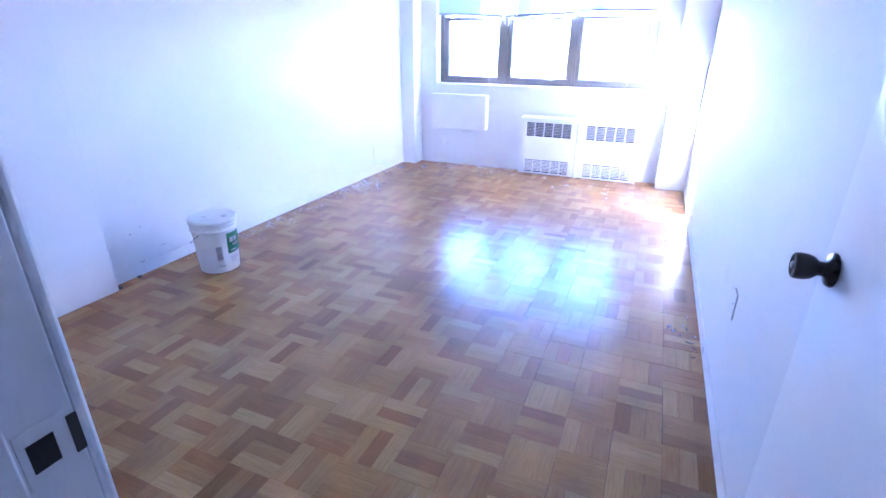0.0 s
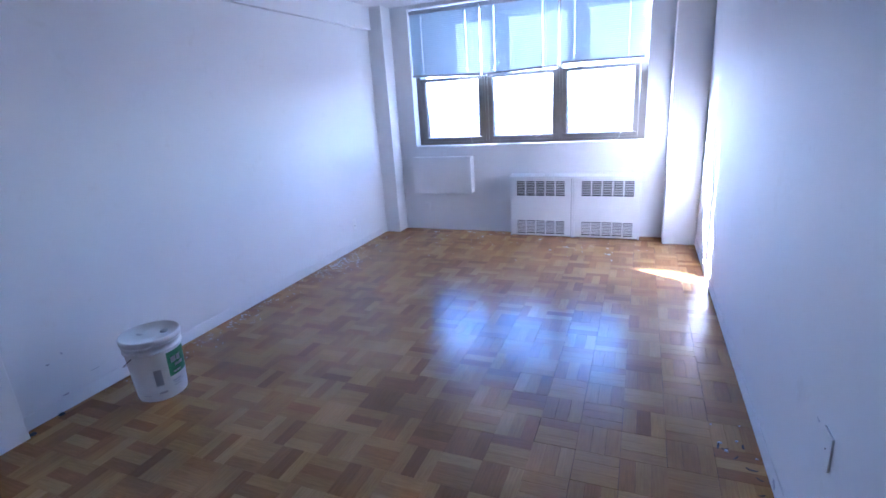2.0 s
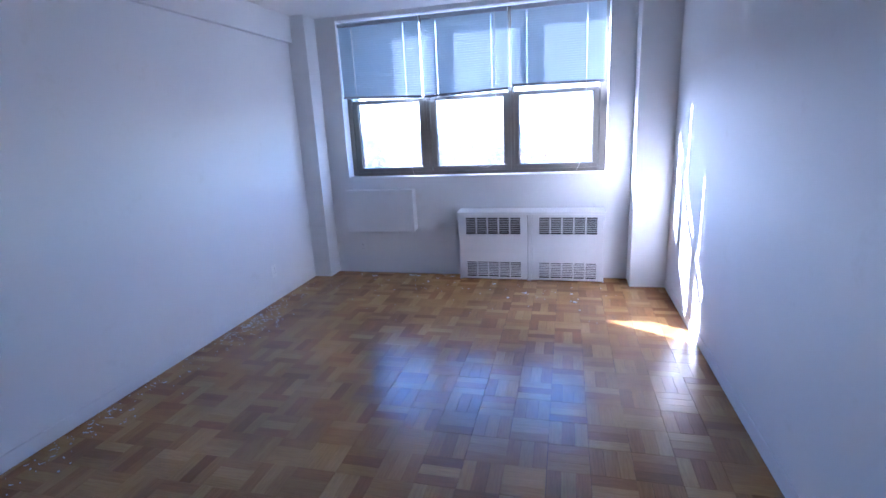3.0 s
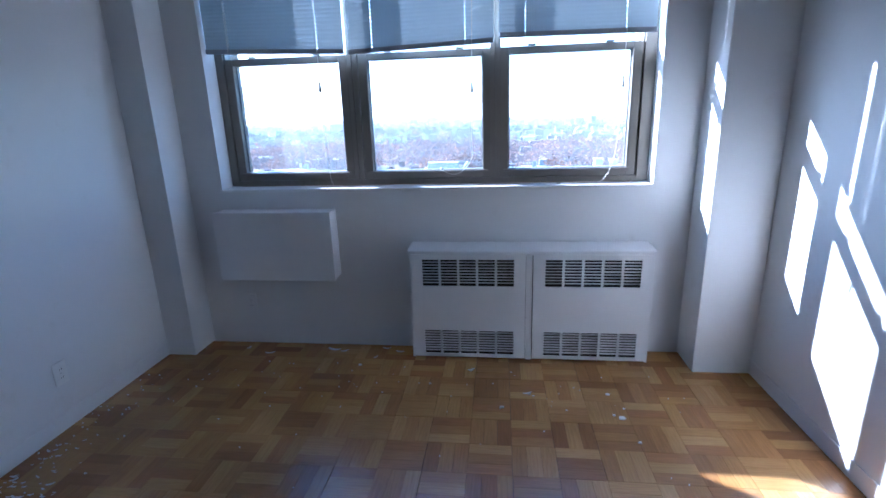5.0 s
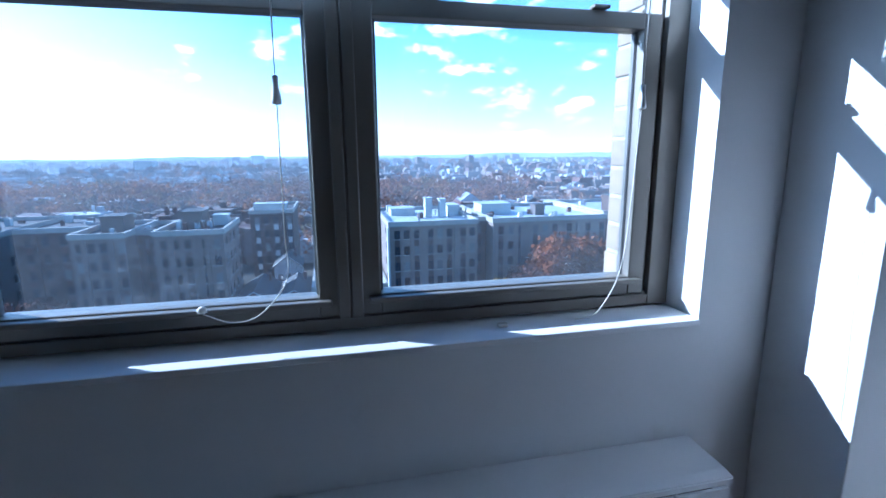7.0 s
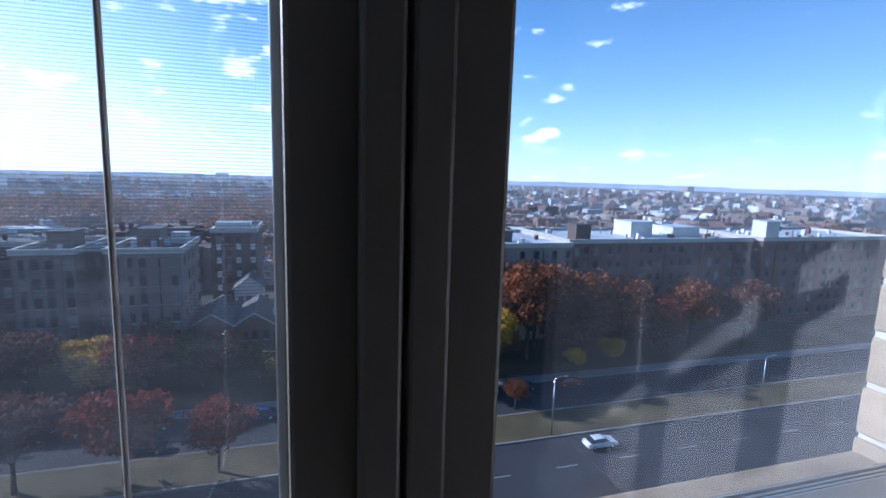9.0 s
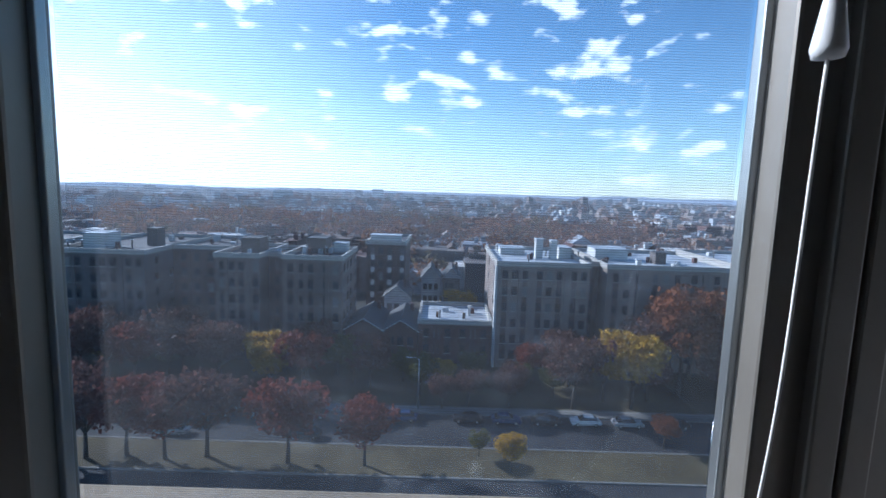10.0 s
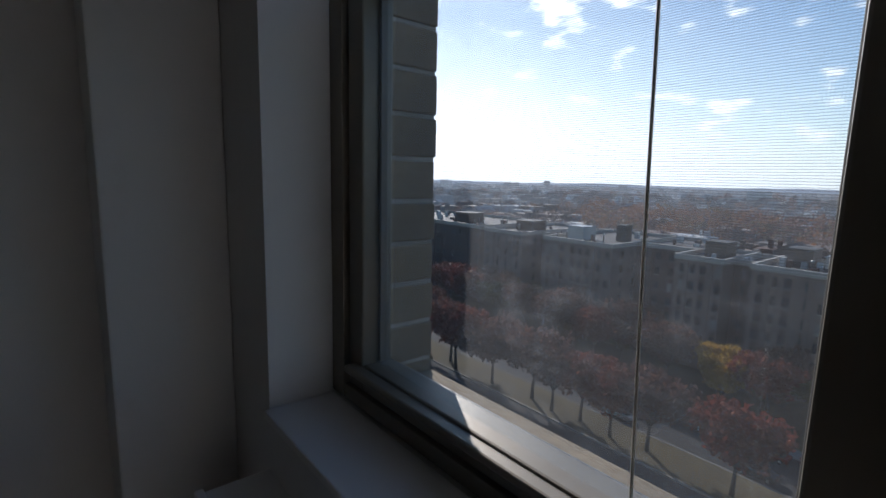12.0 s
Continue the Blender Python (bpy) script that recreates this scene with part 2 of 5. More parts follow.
WALL = paint("wall_paint", (0.75, 0.75, 0.75), 0.75)
CEIL = paint("ceiling_paint", (0.74, 0.74, 0.74), 0.8)
GLOSS = paint("trim_paint", (0.78, 0.78, 0.78), 0.28)
METAL_W = mat("enamelled_steel", (0.74, 0.74, 0.75), 0.35, 0, 0.05, 2.0, 90, 0.05)
# near-black for painted shade behind grilles and in holes, also for crumbs
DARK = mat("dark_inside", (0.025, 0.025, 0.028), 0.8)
STRIP = parquet("oak_strip", False)
STRIPS = parquet("oak_strips", True)
SUB = mat("sub_floor", (0.05, 0.03, 0.018), 0.9)
ALU = mat("bronze_aluminium", (0.22, 0.2, 0.17), 0.42, 0.35, 0.12, 3, 120, 0.08)
ALU_D = mat("weathered_aluminium", (0.15, 0.135, 0.115), 0.5, 0.4, 0.2, 4, 120, 0.1)
SILVER = mat("mill_aluminium", (0.4, 0.4, 0.38), 0.3, 0.8, 0.1, 5, 120, 0.06)
GLASS = glass_mat("window_glass")
SCREEN = screen_mat("insect_screen")
SLAT = thin_mat("blind_slat", (0.62, 0.74, 0.82), 0.036, False)
RAIL = mat("blind_rail", (0.4, 0.43, 0.48), 0.4, 0, 0.05)
CORD = mat("cotton_cord", (0.75, 0.72, 0.66), 0.8)
PLASTIC = mat("white_plastic", (0.78, 0.78, 0.76), 0.35, 0, 0.06, 6, 60, 0.05)
GREEN = mat("green_label", (0.06, 0.25, 0.1), 0.45, 0, 0.1)
INK = mat("grey_print", (0.6, 0.6, 0.62), 0.6)
KNOB = mat("dark_bronze", (0.09, 0.08, 0.075), 0.28, 0.85, 0.2, 8, 60, 0.05)
STEEL = mat("steel", (0.5, 0.5, 0.5), 0.3, 1.0)
CHIP = mat("paint_flake", (0.55, 0.54, 0.5), 0.7)
SCUFF = mat("scuff_mark", (0.42, 0.42, 0.46), 0.8, 0, 0.4, 20, 90)
BRICK = mat("cream_brick", (0.32, 0.25, 0.165), 0.85, 0, 0.22, 9, 70, 0.5, 0.004, 0.3)
MORTAR = mat("mortar", (0.42, 0.4, 0.36), 0.95, 0, 0.2, 9, 90, 0.5)
ASPHALT = mat("asphalt", (0.045, 0.045, 0.048), 0.85, 0, 0.3, 0.08, 1.2, 0.05, 0.02)
CONCRETE = mat("concrete", (0.2, 0.19, 0.175), 0.85, 0, 0.2, 0.15, 4, 0.3, 0.01)
GRASS = mat("grass", (0.098, 0.08, 0.044), 0.95, 0, 0.45, 0.12, 1.2, 0.15, 0.05)
EARTH = mat("far_ground", (0.075, 0.07, 0.06), 0.95, 0, 0.5, 0.01, 0.2, 0.3, 0.5)
WHITE_P = mat("road_paint_white", (0.24, 0.24, 0.235), 0.7, 0, 0.4, 1, 9)
YELLOW_P = mat("road_paint_yellow", (0.45, 0.3, 0.06), 0.7, 0, 0.3, 1, 9)
BARK = mat("bark", (0.045, 0.035, 0.028), 0.95, 0, 0.3, 3, 20, 0.6, 0.02)
PANE = mat("far_pane", (0.018, 0.022, 0.03), 0.12, 0, 0.2, 0.5, 3, 0, 0.01, 0.4)


def drawn_pane(name):
    """Window panes of the houses opposite: most dark, some with pale shades drawn."""
    m, n, l, b = nodes_of(name)
    info = n.new("ShaderNodeObjectInfo").outputs["Random"]
    l.new(ramp_node(n, l, info, [(0.0, (0.012, 0.014, 0.02)), (0.6, (0.03, 0.033, 0.042)), (0.82, (0.03, 0.033, 0.042)), (0.84, (0.12, 0.115, 0.11)), (1.0, (0.22, 0.21, 0.2))]), b.inputs["Base Color"])
    b.inputs["Roughness"].default_value = 0.15
    return m


PANE_F = drawn_pane("house_pane")
TRIM_F = mat("stone_trim", (0.36, 0.34, 0.31), 0.8, 0, 0.15, 0.5, 6)
ROOF_L = mat("silver_roof", (0.42, 0.43, 0.44), 0.55, 0, 0.25, 0.2, 3)
# pale bluish roofs of the far city, distance haze put into the colour
HAZED_ROOF = mat("hazed_roof", (0.32, 0.33, 0.35), 0.7, 0, 0.3, 0.05, 1)
ROOF_D = mat("tar_roof", (0.06, 0.06, 0.065), 0.8, 0, 0.3, 0.2, 3)
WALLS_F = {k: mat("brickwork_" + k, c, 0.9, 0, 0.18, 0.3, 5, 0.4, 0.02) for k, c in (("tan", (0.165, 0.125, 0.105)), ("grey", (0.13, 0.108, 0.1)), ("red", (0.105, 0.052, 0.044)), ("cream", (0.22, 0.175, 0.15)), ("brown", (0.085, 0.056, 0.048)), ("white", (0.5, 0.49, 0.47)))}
LEAVES = {k: thin_mat("leaves_" + k, c, 0.35) for k, c in (("red", (0.2, 0.055, 0.038)), ("rust", (0.2, 0.075, 0.036)), ("yellow", (0.44, 0.27, 0.035)), ("olive", (0.12, 0.115, 0.036)), ("plum", (0.125, 0.062, 0.05)))}
CARS = {k: mat("car_" + k, c, 0.22, 0.3, 0.05) for k, c in (("white", (0.7, 0.7, 0.7)), ("silver", (0.4, 0.41, 0.42)), ("black", (0.03, 0.03, 0.035)), ("red", (0.25, 0.03, 0.03)), ("blue", (0.04, 0.07, 0.16)))}
# far leaf tones paled and greyed, haze mixed into the autumn colours
HAZED_LEAVES = {k: thin_mat("hazed_leaves_" + k, c, 0.3) for k, c in (("rust", (0.29, 0.15, 0.09)), ("red", (0.22, 0.11, 0.085)), ("plum", (0.18, 0.125, 0.115)), ("olive", (0.17, 0.14, 0.095)))}
RUBBER = mat("rubber", (0.02, 0.02, 0.02), 0.8)
CLOUD = cloud_mat("cloud")

for m in (EARTH, GRASS, CONCRETE, ASPHALT):
    m.node_tree.nodes["Principled BSDF"].inputs["Specular IOR Level"].default_value = 0.15

# ---- building helpers ----
I4 = Matrix.Identity(4)
PLACE = {}


def bx(bm, x0, x1, y0, y1, z0, z1, bevel=0.0, m=None):
    mm = Matrix.Translation(((x0 + x1) / 2, (y0 + y1) / 2, (z0 + z1) / 2)) @ Matrix.Diagonal((x1 - x0, y1 - y0, z1 - z0, 1))
    vs = bmesh.ops.create_cube(bm, size=1, matrix=(m or I4) @ mm)["verts"]
    if bevel:
        bmesh.ops.bevel(bm, geom=list({e for v in vs for e in v.link_edges}), offset=bevel, segments=2, affect="EDGES", profile=0.5)
    return bm


def box(x0, x1, y0, y1, z0, z1, bevel=0.0, m=None):
    return bx(bmesh.new(), x0, x1, y0, y1, z0, z1, bevel, m)


def lathe(profile, seg=32, m=None, caps=True):
    """Turned shape from (radius, height) pairs."""
    bm = bmesh.new()
    rings = [[bm.verts.new((m or I4) @ Vector((r * math.cos(2 * math.pi * k / seg), r * math.sin(2 * math.pi * k / seg), z))) for k in range(seg)] for r, z in profile]
    for a, b in zip(rings, rings[1:]):
        for k in range(seg):
            f = bm.faces.new((a[k], a[(k + 1) % seg], b[(k + 1) % seg], b[k]))
            f.smooth = True
    if caps:
        bm.faces.new(rings[0][::-1])
        bm.faces.new(rings[-1])
    return bm


def tube(points, r, seg=6, bm=None):
    """Round tube along points; r: one radius, or one for each point."""
    bm = bm or bmesh.new()
    pts = [Vector(p) for p in points]
    rs = r if isinstance(r, (list, tuple)) else [r] * len(pts)
    rings = []
    for k, p in enumerate(pts):
        d = (pts[min(k + 1, len(pts) - 1)] - pts[max(k - 1, 0)]).normalized()
        u = d.cross(Vector((0.31, 0.9, 0.27))).normalized()
        v = d.cross(u)
        rings.append([bm.verts.new(p + rs[k] * (math.cos(2 * math.pi * j / seg) * u + math.sin(2 * math.pi * j / seg) * v)) for j in range(seg)])
    for a, b in zip(rings, rings[1:]):
        for j in range(seg):
            bm.faces.new((a[j], a[(j + 1) % seg], b[(j + 1) % seg], b[j])).smooth = True
    bm.faces.new(rings[0][::-1])
    bm.faces.new(rings[-1])
    return bm


def arc(a, b, sag, n=12):
    a, b = Vector(a), Vector(b)
    return [a.lerp(b, k / n) + Vector((0, 0, -4 * sag * k / n * (1 - k / n))) for k in range(n + 1)]


def mesh_of(name, bm, material):
    bmesh.ops.recalc_face_normals(bm, faces=bm.faces)
    me = bpy.data.meshes.new(name)
    bm.to_mesh(me)
    bm.free()
    me.materials.append(material)
    return me


def thing(name, label, category, at=(0, 0, 0), group="", kind=""):
    ob = new(name)
    ob.location = at
    ob.empty_display_size = 0.1
    PLACE[ob] = Matrix.Translation(at)
    return tagged(ob, label, category, group, kind)


def part(name, bm, material, parent, label=""):
    ob = new(name, mesh_of(name, bm, material))
    ob.parent = parent
    ob.matrix_parent_inverse = PLACE.get(parent, I4).inverted()
    return tagged(ob, label)


def shared(name, me, parent, m):
    """A piece on shared mesh data."""
    ob = new(name, me)
    ob.parent = parent
    ob.matrix_parent_inverse = PLACE.get(parent, I4).inverted()
    ob.matrix_basis = m
    return ob


def solid(name, bm, material, label="", category="", kind="structure"):
    return tagged(new(name, mesh_of(name, bm, material)), label, category, "", kind)


# ---- the room ----
XL, XR, YW, YD, H = -3.043, 0.469, 6.772, 0.875, 2.6
WX0, WX1, WZ0, WZ1 = -2.64, -0.055, 1.034, 2.56     # window opening
PLX, PLY, PRX, PRY = -2.855, 6.55, 0.163, 6.515   # corner columns
BACK = -1.6

floor = solid("floor", box(XL - 0.9, XR + 0.15, BACK, YW + 0.2, -0.18, -0.012), SUB, "glossy oak mosaic parquet floor, worn varnish", "floor")
ceiling = solid("ceiling", box(XL - 0.9, XR + 0.15, BACK, YW + 0.2, H, H + 0.18), CEIL, "plain white painted ceiling", "ceiling")
bm = box(XL - 0.9, WX0, YW, 7.0, -0.012, H)
bx(bm, WX1, XR + 0.15, YW, 7.0, -0.012, H)
bx(bm, WX0, WX1, YW, 7.0, -0.012, WZ0 - 0.021)
bx(bm, WX0, WX1, YW, 7.0, WZ1, H)
wall_window = solid("wall_window", bm, WALL, "white painted wall with a wide three-bay window", "wall")
solid("wall_right", box(XR, XR + 0.15, BACK, YW, -0.012, H), WALL, "plain white painted side wall", "wall")
solid("wall_left", box(XL - 0.15, XL, 2.414, YW, -0.012, H), WALL, "white painted side wall with grey scuffs low down", "wall")
bm = box(XL - 0.15, -2.962, 1.815, 2.412, -0.012, H, 0.006)
solid("wall_stub", bm, WALL, "white wall end standing proud of the side wall", "wall")
solid("wall_recess", box(XL - 0.9, XL - 0.75, BACK, 1.813, -0.012, H), WALL, "white wall of the recess", "wall")
solid("wall_recess_back", box(XL - 0.748, XL - 0.152, 1.815, 1.96, -0.012, H), WALL, "white wall closing the recess", "wall")
JL, JR = -0.485, 0.41        # faces of the jambs
bm = box(XL - 0.748, JL - 0.03, YD - 0.13, YD, -0.012, H)
bx(bm, JR + 0.028, XR, YD - 0.13, YD, -0.012, H)
bx(bm, JL - 0.03, JR + 0.028, YD - 0.13, YD, 2.07, H)
solid("wall_door", bm, WALL, "white painted wall round the doorway", "wall")
bm = box(XL - 0.748, XR, BACK, BACK + 0.12, -0.012, H)
solid("wall_hall", bm, WALL, "plain white hall wall behind the doorway", "wall")
solid("column_left", box(XL, PLX, PLY, YW, -0.012, H, 0.004), WALL, "white painted corner column", "column")
solid("column_right", box(PRX, XR, PRY, YW, -0.012, H, 0.004), WALL, "white painted corner column beside the window", "column")
solid("beam_left", box(XL, XL + 0.045, 2.414, PLY, 2.36, H, 0.004), WALL, "shallow white painted beam along the ceiling", "beam")

for name, x0, x1, y0, y1 in (("baseboard_left", XL, XL + 0.007, 2.414, PLY - 0.002), ("baseboard_right", XR - 0.007, XR, 1.79, PRY - 0.002)):
    solid(name, box(x0, x1, y0, y1, 0.001, 0.085, 0.003), WALL, "low baseboard painted over in wall white", "baseboard")

# ---- doorway and door ----
frame_d = thing("door_frame", "white gloss painted door frame with a strike plate", "door frame", (JL, YD - 0.06, 0), kind="structure")
bm = box(JL - 0.03, JL, YD - 0.14, YD - 0.001, -0.012, 2.04, 0.002)
bx(bm, JL, JL + 0.012, YD - 0.14, YD - 0.065, -0.012, 2.028, 0.003)
part("jamb", bm, GLOSS, frame_d)
part("jamb", box(JR, JR + 0.028, YD - 0.14, YD - 0.001, -0.012, 2.04, 0.002), GLOSS, frame_d)
part("head", box(JL - 0.03, JR + 0.028, YD - 0.14, YD - 0.001, 2.042, 2.07), GLOSS, frame_d)
part("casing", box(JL - 0.062, JL - 0.003, YD + 0.001, YD + 0.016, -0.012, 2.1, 0.005), GLOSS, frame_d)
part("casing", box(JR + 0.003, XR - 0.001, YD + 0.001, YD + 0.004, -0.012, 2.1, 0.001), GLOSS, frame_d)
part("casing", box(JL - 0.062, XR - 0.001, YD + 0.001, YD + 0.016, 2.102, 2.165, 0.004), GLOSS, frame_d)
strike = part("strike_plate", box(JL + 0.0005, JL + 0.002, YD - 0.06, YD - 0.012, 1.045, 1.115, 0.0005), GLOSS, frame_d, "painted-over steel strike plate")
part("latch_hole", box(JL + 0.002, JL + 0.0027, YD - 0.052, YD - 0.026, 1.062, 1.098), DARK, strike)
part("strike_lip", box(JL + 0.0005, JL + 0.003, YD - 0.0115, YD - 0.0005, 1.055, 1.105, 0.001), KNOB, strike, "worn dark lip of the strike plate")

door = thing("door_1", "white gloss painted flush door standing open against the wall", "door", (JR, 1.3, 0), kind="structure")
part("door_leaf", box(JR, JR + 0.036, YD + 0.02, 1.783, 0.008, 2.03, 0.002), GLOSS, door)
for zz in (0.25, 1.05, 1.8):
    part("hinge", lathe([(0.006, zz - 0.045), (0.006, zz + 0.045)], 10, pose(JR - 0.004, YD + 0.018, 0)), STEEL, door)
TURN = pose(JR, 1.72, 1.08, 0, -90, 0)
knob = part("door_knob", lathe([(0.001, 0.0), (0.0335, 0.0), (0.0345, 0.003), (0.031, 0.009), (0.017, 0.013), (0.0145, 0.017), (0.0145, 0.026), (0.0185, 0.03), (0.0235, 0.037), (0.0262, 0.048), (0.0265, 0.06), (0.025, 0.066), (0.0215, 0.0675), (0.0205, 0.0655), (0.001, 0.0655)], 40, TURN), KNOB, door, "dark bronze round door knob")
part("lock_button", lathe([(0.0075, 0.0655), (0.0075, 0.0685), (0.006, 0.07), (0.0005, 0.07)], 16, TURN), STEEL, knob)

# ---- window ----
win = thing("window_1", "bronze aluminium three-bay window, dusty panes veiled by painted-in glare", "window", (-1.34, 6.9, WZ0), kind="structure")
GZ0, GZ1 = 1.117, 1.763
BAYS = [(-2.534, -1.871), (-1.699, -1.016), (-0.866, -0.178)]
FY0, FY1 = 6.9, 6.985
bm = box(WX0, -2.592, FY0, FY1, WZ0, WZ1, 0.002)
bx(bm, -2.598, -2.584, FY0 + 0.02, FY1, WZ0 + 0.04, WZ1 - 0.04, 0.001)
part("frame_side", bm, ALU, win)
bm = box(-0.118, WX1, FY0, FY1, WZ0, WZ1, 0.002)
bx(bm, -0.126, -0.112, FY0 + 0.02, FY1, WZ0 + 0.04, WZ1 - 0.04, 0.001)
part("frame_side", bm, ALU, win)
bm = box(-2.592, -0.118, FY0 + 0.001, FY1, WZ0, WZ0 + 0.03, 0.002)
bx(bm, -2.592, -0.118, FY0 + 0.012, FY0 + 0.02, WZ0 + 0.03, WZ0 + 0.036)
part("frame_sill", bm, ALU, win)
part("frame_head", box(-2.592, -0.118, FY0 + 0.001, FY1, WZ1 - 0.05, WZ1, 0.002), ALU, win)
for a, b in ((-1.871, -1.699), (-1.016, -0.866)):
    c = (a + b) / 2
    bm = box(c - 0.03, c - 0.002, FY0 - 0.006, FY1, WZ0 + 0.03, WZ1 - 0.05, 0.003)
    bx(bm, c + 0.002, c + 0.03, FY0 - 0.006, FY1, WZ0 + 0.03, WZ1 - 0.05, 0.003)
    bx(bm, c - 0.028, c + 0.028, FY0 + 0.006, FY1 - 0.004, WZ0 + 0.03, WZ1 - 0.05)
    part("mullion", bm, ALU, win)
for k, (a, b) in enumerate(BAYS):
    lo = a - (0.05 if k == 0 else 0.052)
    hi = b + (0.05 if k == 2 else 0.052)
    sash = part("sash_frame", box(lo, a, FY0 + 0.008, FY1 - 0.014, WZ0 + 0.032, 1.802, 0.004), ALU, win)
    bm = box(b, hi, FY0 + 0.008, FY1 - 0.014, WZ0 + 0.032, 1.802, 0.004)
    part("stile", bm, ALU, sash)
    bm = box(a, b, FY0 + 0.008, FY1 - 0.014, WZ0 + 0.032, GZ0, 0.004)
    bx(bm, a - 0.03, b + 0.03, FY0 - 0.015, FY0 + 0.014, GZ0 - 0.018, GZ0 - 0.004, 0.004)
    part("bottom_rail", bm, ALU, sash)
    part("top_rail", box(a, b, FY0 + 0.008, FY1 - 0.014, GZ1, 1.802, 0.003), ALU, sash)
    for s in (a + 0.13, b - 0.13):
        part("latch", box(s - 0.022, s + 0.022, FY0 - 0.006, FY0 + 0.02, 1.803, 1.812, 0.003), ALU_D, sash)
    for z0, z1, yy in ((GZ0 - 0.01, GZ1 + 0.01, 6.935), (1.803, WZ1 - 0.05, 6.955)):
        g = part("pane", box(a - 0.01 if z0 < 1.5 else lo, b + 0.01 if z0 < 1.5 else hi, yy, yy + 0.004, z0, z1), GLASS, win)
        g.visible_shadow = False
    # tracks on both sides of the pane, bright where the metal is bare
    for s in (a, b):
        d = 1 if s == a else -1
        x0, x1 = sorted((s, s + d * 0.008))
        part("glazing_bead", box(x0, x1, 6.941, 6.955, GZ0, GZ1, 0.002), SILVER if k == 1 else ALU_D, sash)
for a, b in ((-1.699, -1.016), (-2.534, -1.871)):
    s = part("insect_screen", box(a, b, 6.9745, 6.9755, GZ0 - 0.03, GZ1 + 0.02), SCREEN, win, "grey woven insect screen")
bm = bmesh.new()
for y, w, h in ((6.988, 0.004, 0.034), (7.0, 0.004, 0.026), (7.014, 0.005, 0.022), (7.03, 0.004, 0.014), (7.044, 0.003, 0.01)):
    bx(bm, -2.6, -0.125, y, y + w, WZ0 + 0.012, WZ0 + 0.02 + h, 0.001)
part("sill_pan", box(-2.6, -0.125, 6.986, 7.06, WZ0 + 0.004, WZ0 + 0.0195), ALU_D, win)
part("sill_track", bm, SILVER, win, "bare aluminium sill tracks, bright in sun")
bm = box(-2.6, -0.125, 7.061, 7.12, WZ0 - 0.06, WZ0 + 0.004, 0.006)
part("outer_sill", bm, BRICK, win)
part("inner_sill", box(WX0 + 0.002, WX1 - 0.002, YW - 0.012, FY0, WZ0 - 0.02, WZ0 - 0.004, 0.003), GLOSS, win, "white painted inner sill")

# brick piers outside the window
for name, x0, x1 in (("brick_pier_left", -3.4, -2.6), ("brick_pier_right", -0.125, 0.7)):
    pier = solid(name, box(x0 + 0.004, x1 - 0.004, 7.002, 7.118, 0.8, 2.9), MORTAR, "cream brick pier beside the window", "brick pier")
    me_b = mesh_of("brick", box(0, 0.205, 0, 0.118, 0, 0.078, 0.004), BRICK)
    for r in range(24):
        for c in range(5):
            xx = x0 + (0.1 if r % 2 else 0.0) + c * 0.215 - 0.11 if x0 < -1 else x0 + c * 0.215 - (0.105 if r % 2 and c else 0.0)
            if x0 - 0.15 <= xx <= x1 - 0.05:
                if x0 < -1:
                    xx = min(xx, x1 - 0.205)
                shared("brick", me_b, pier, pose(xx + random.uniform(-0.003, 0.003), 7.003, 0.81 + r * 0.0865, 0, 0, random.uniform(-0.4, 0.4)))

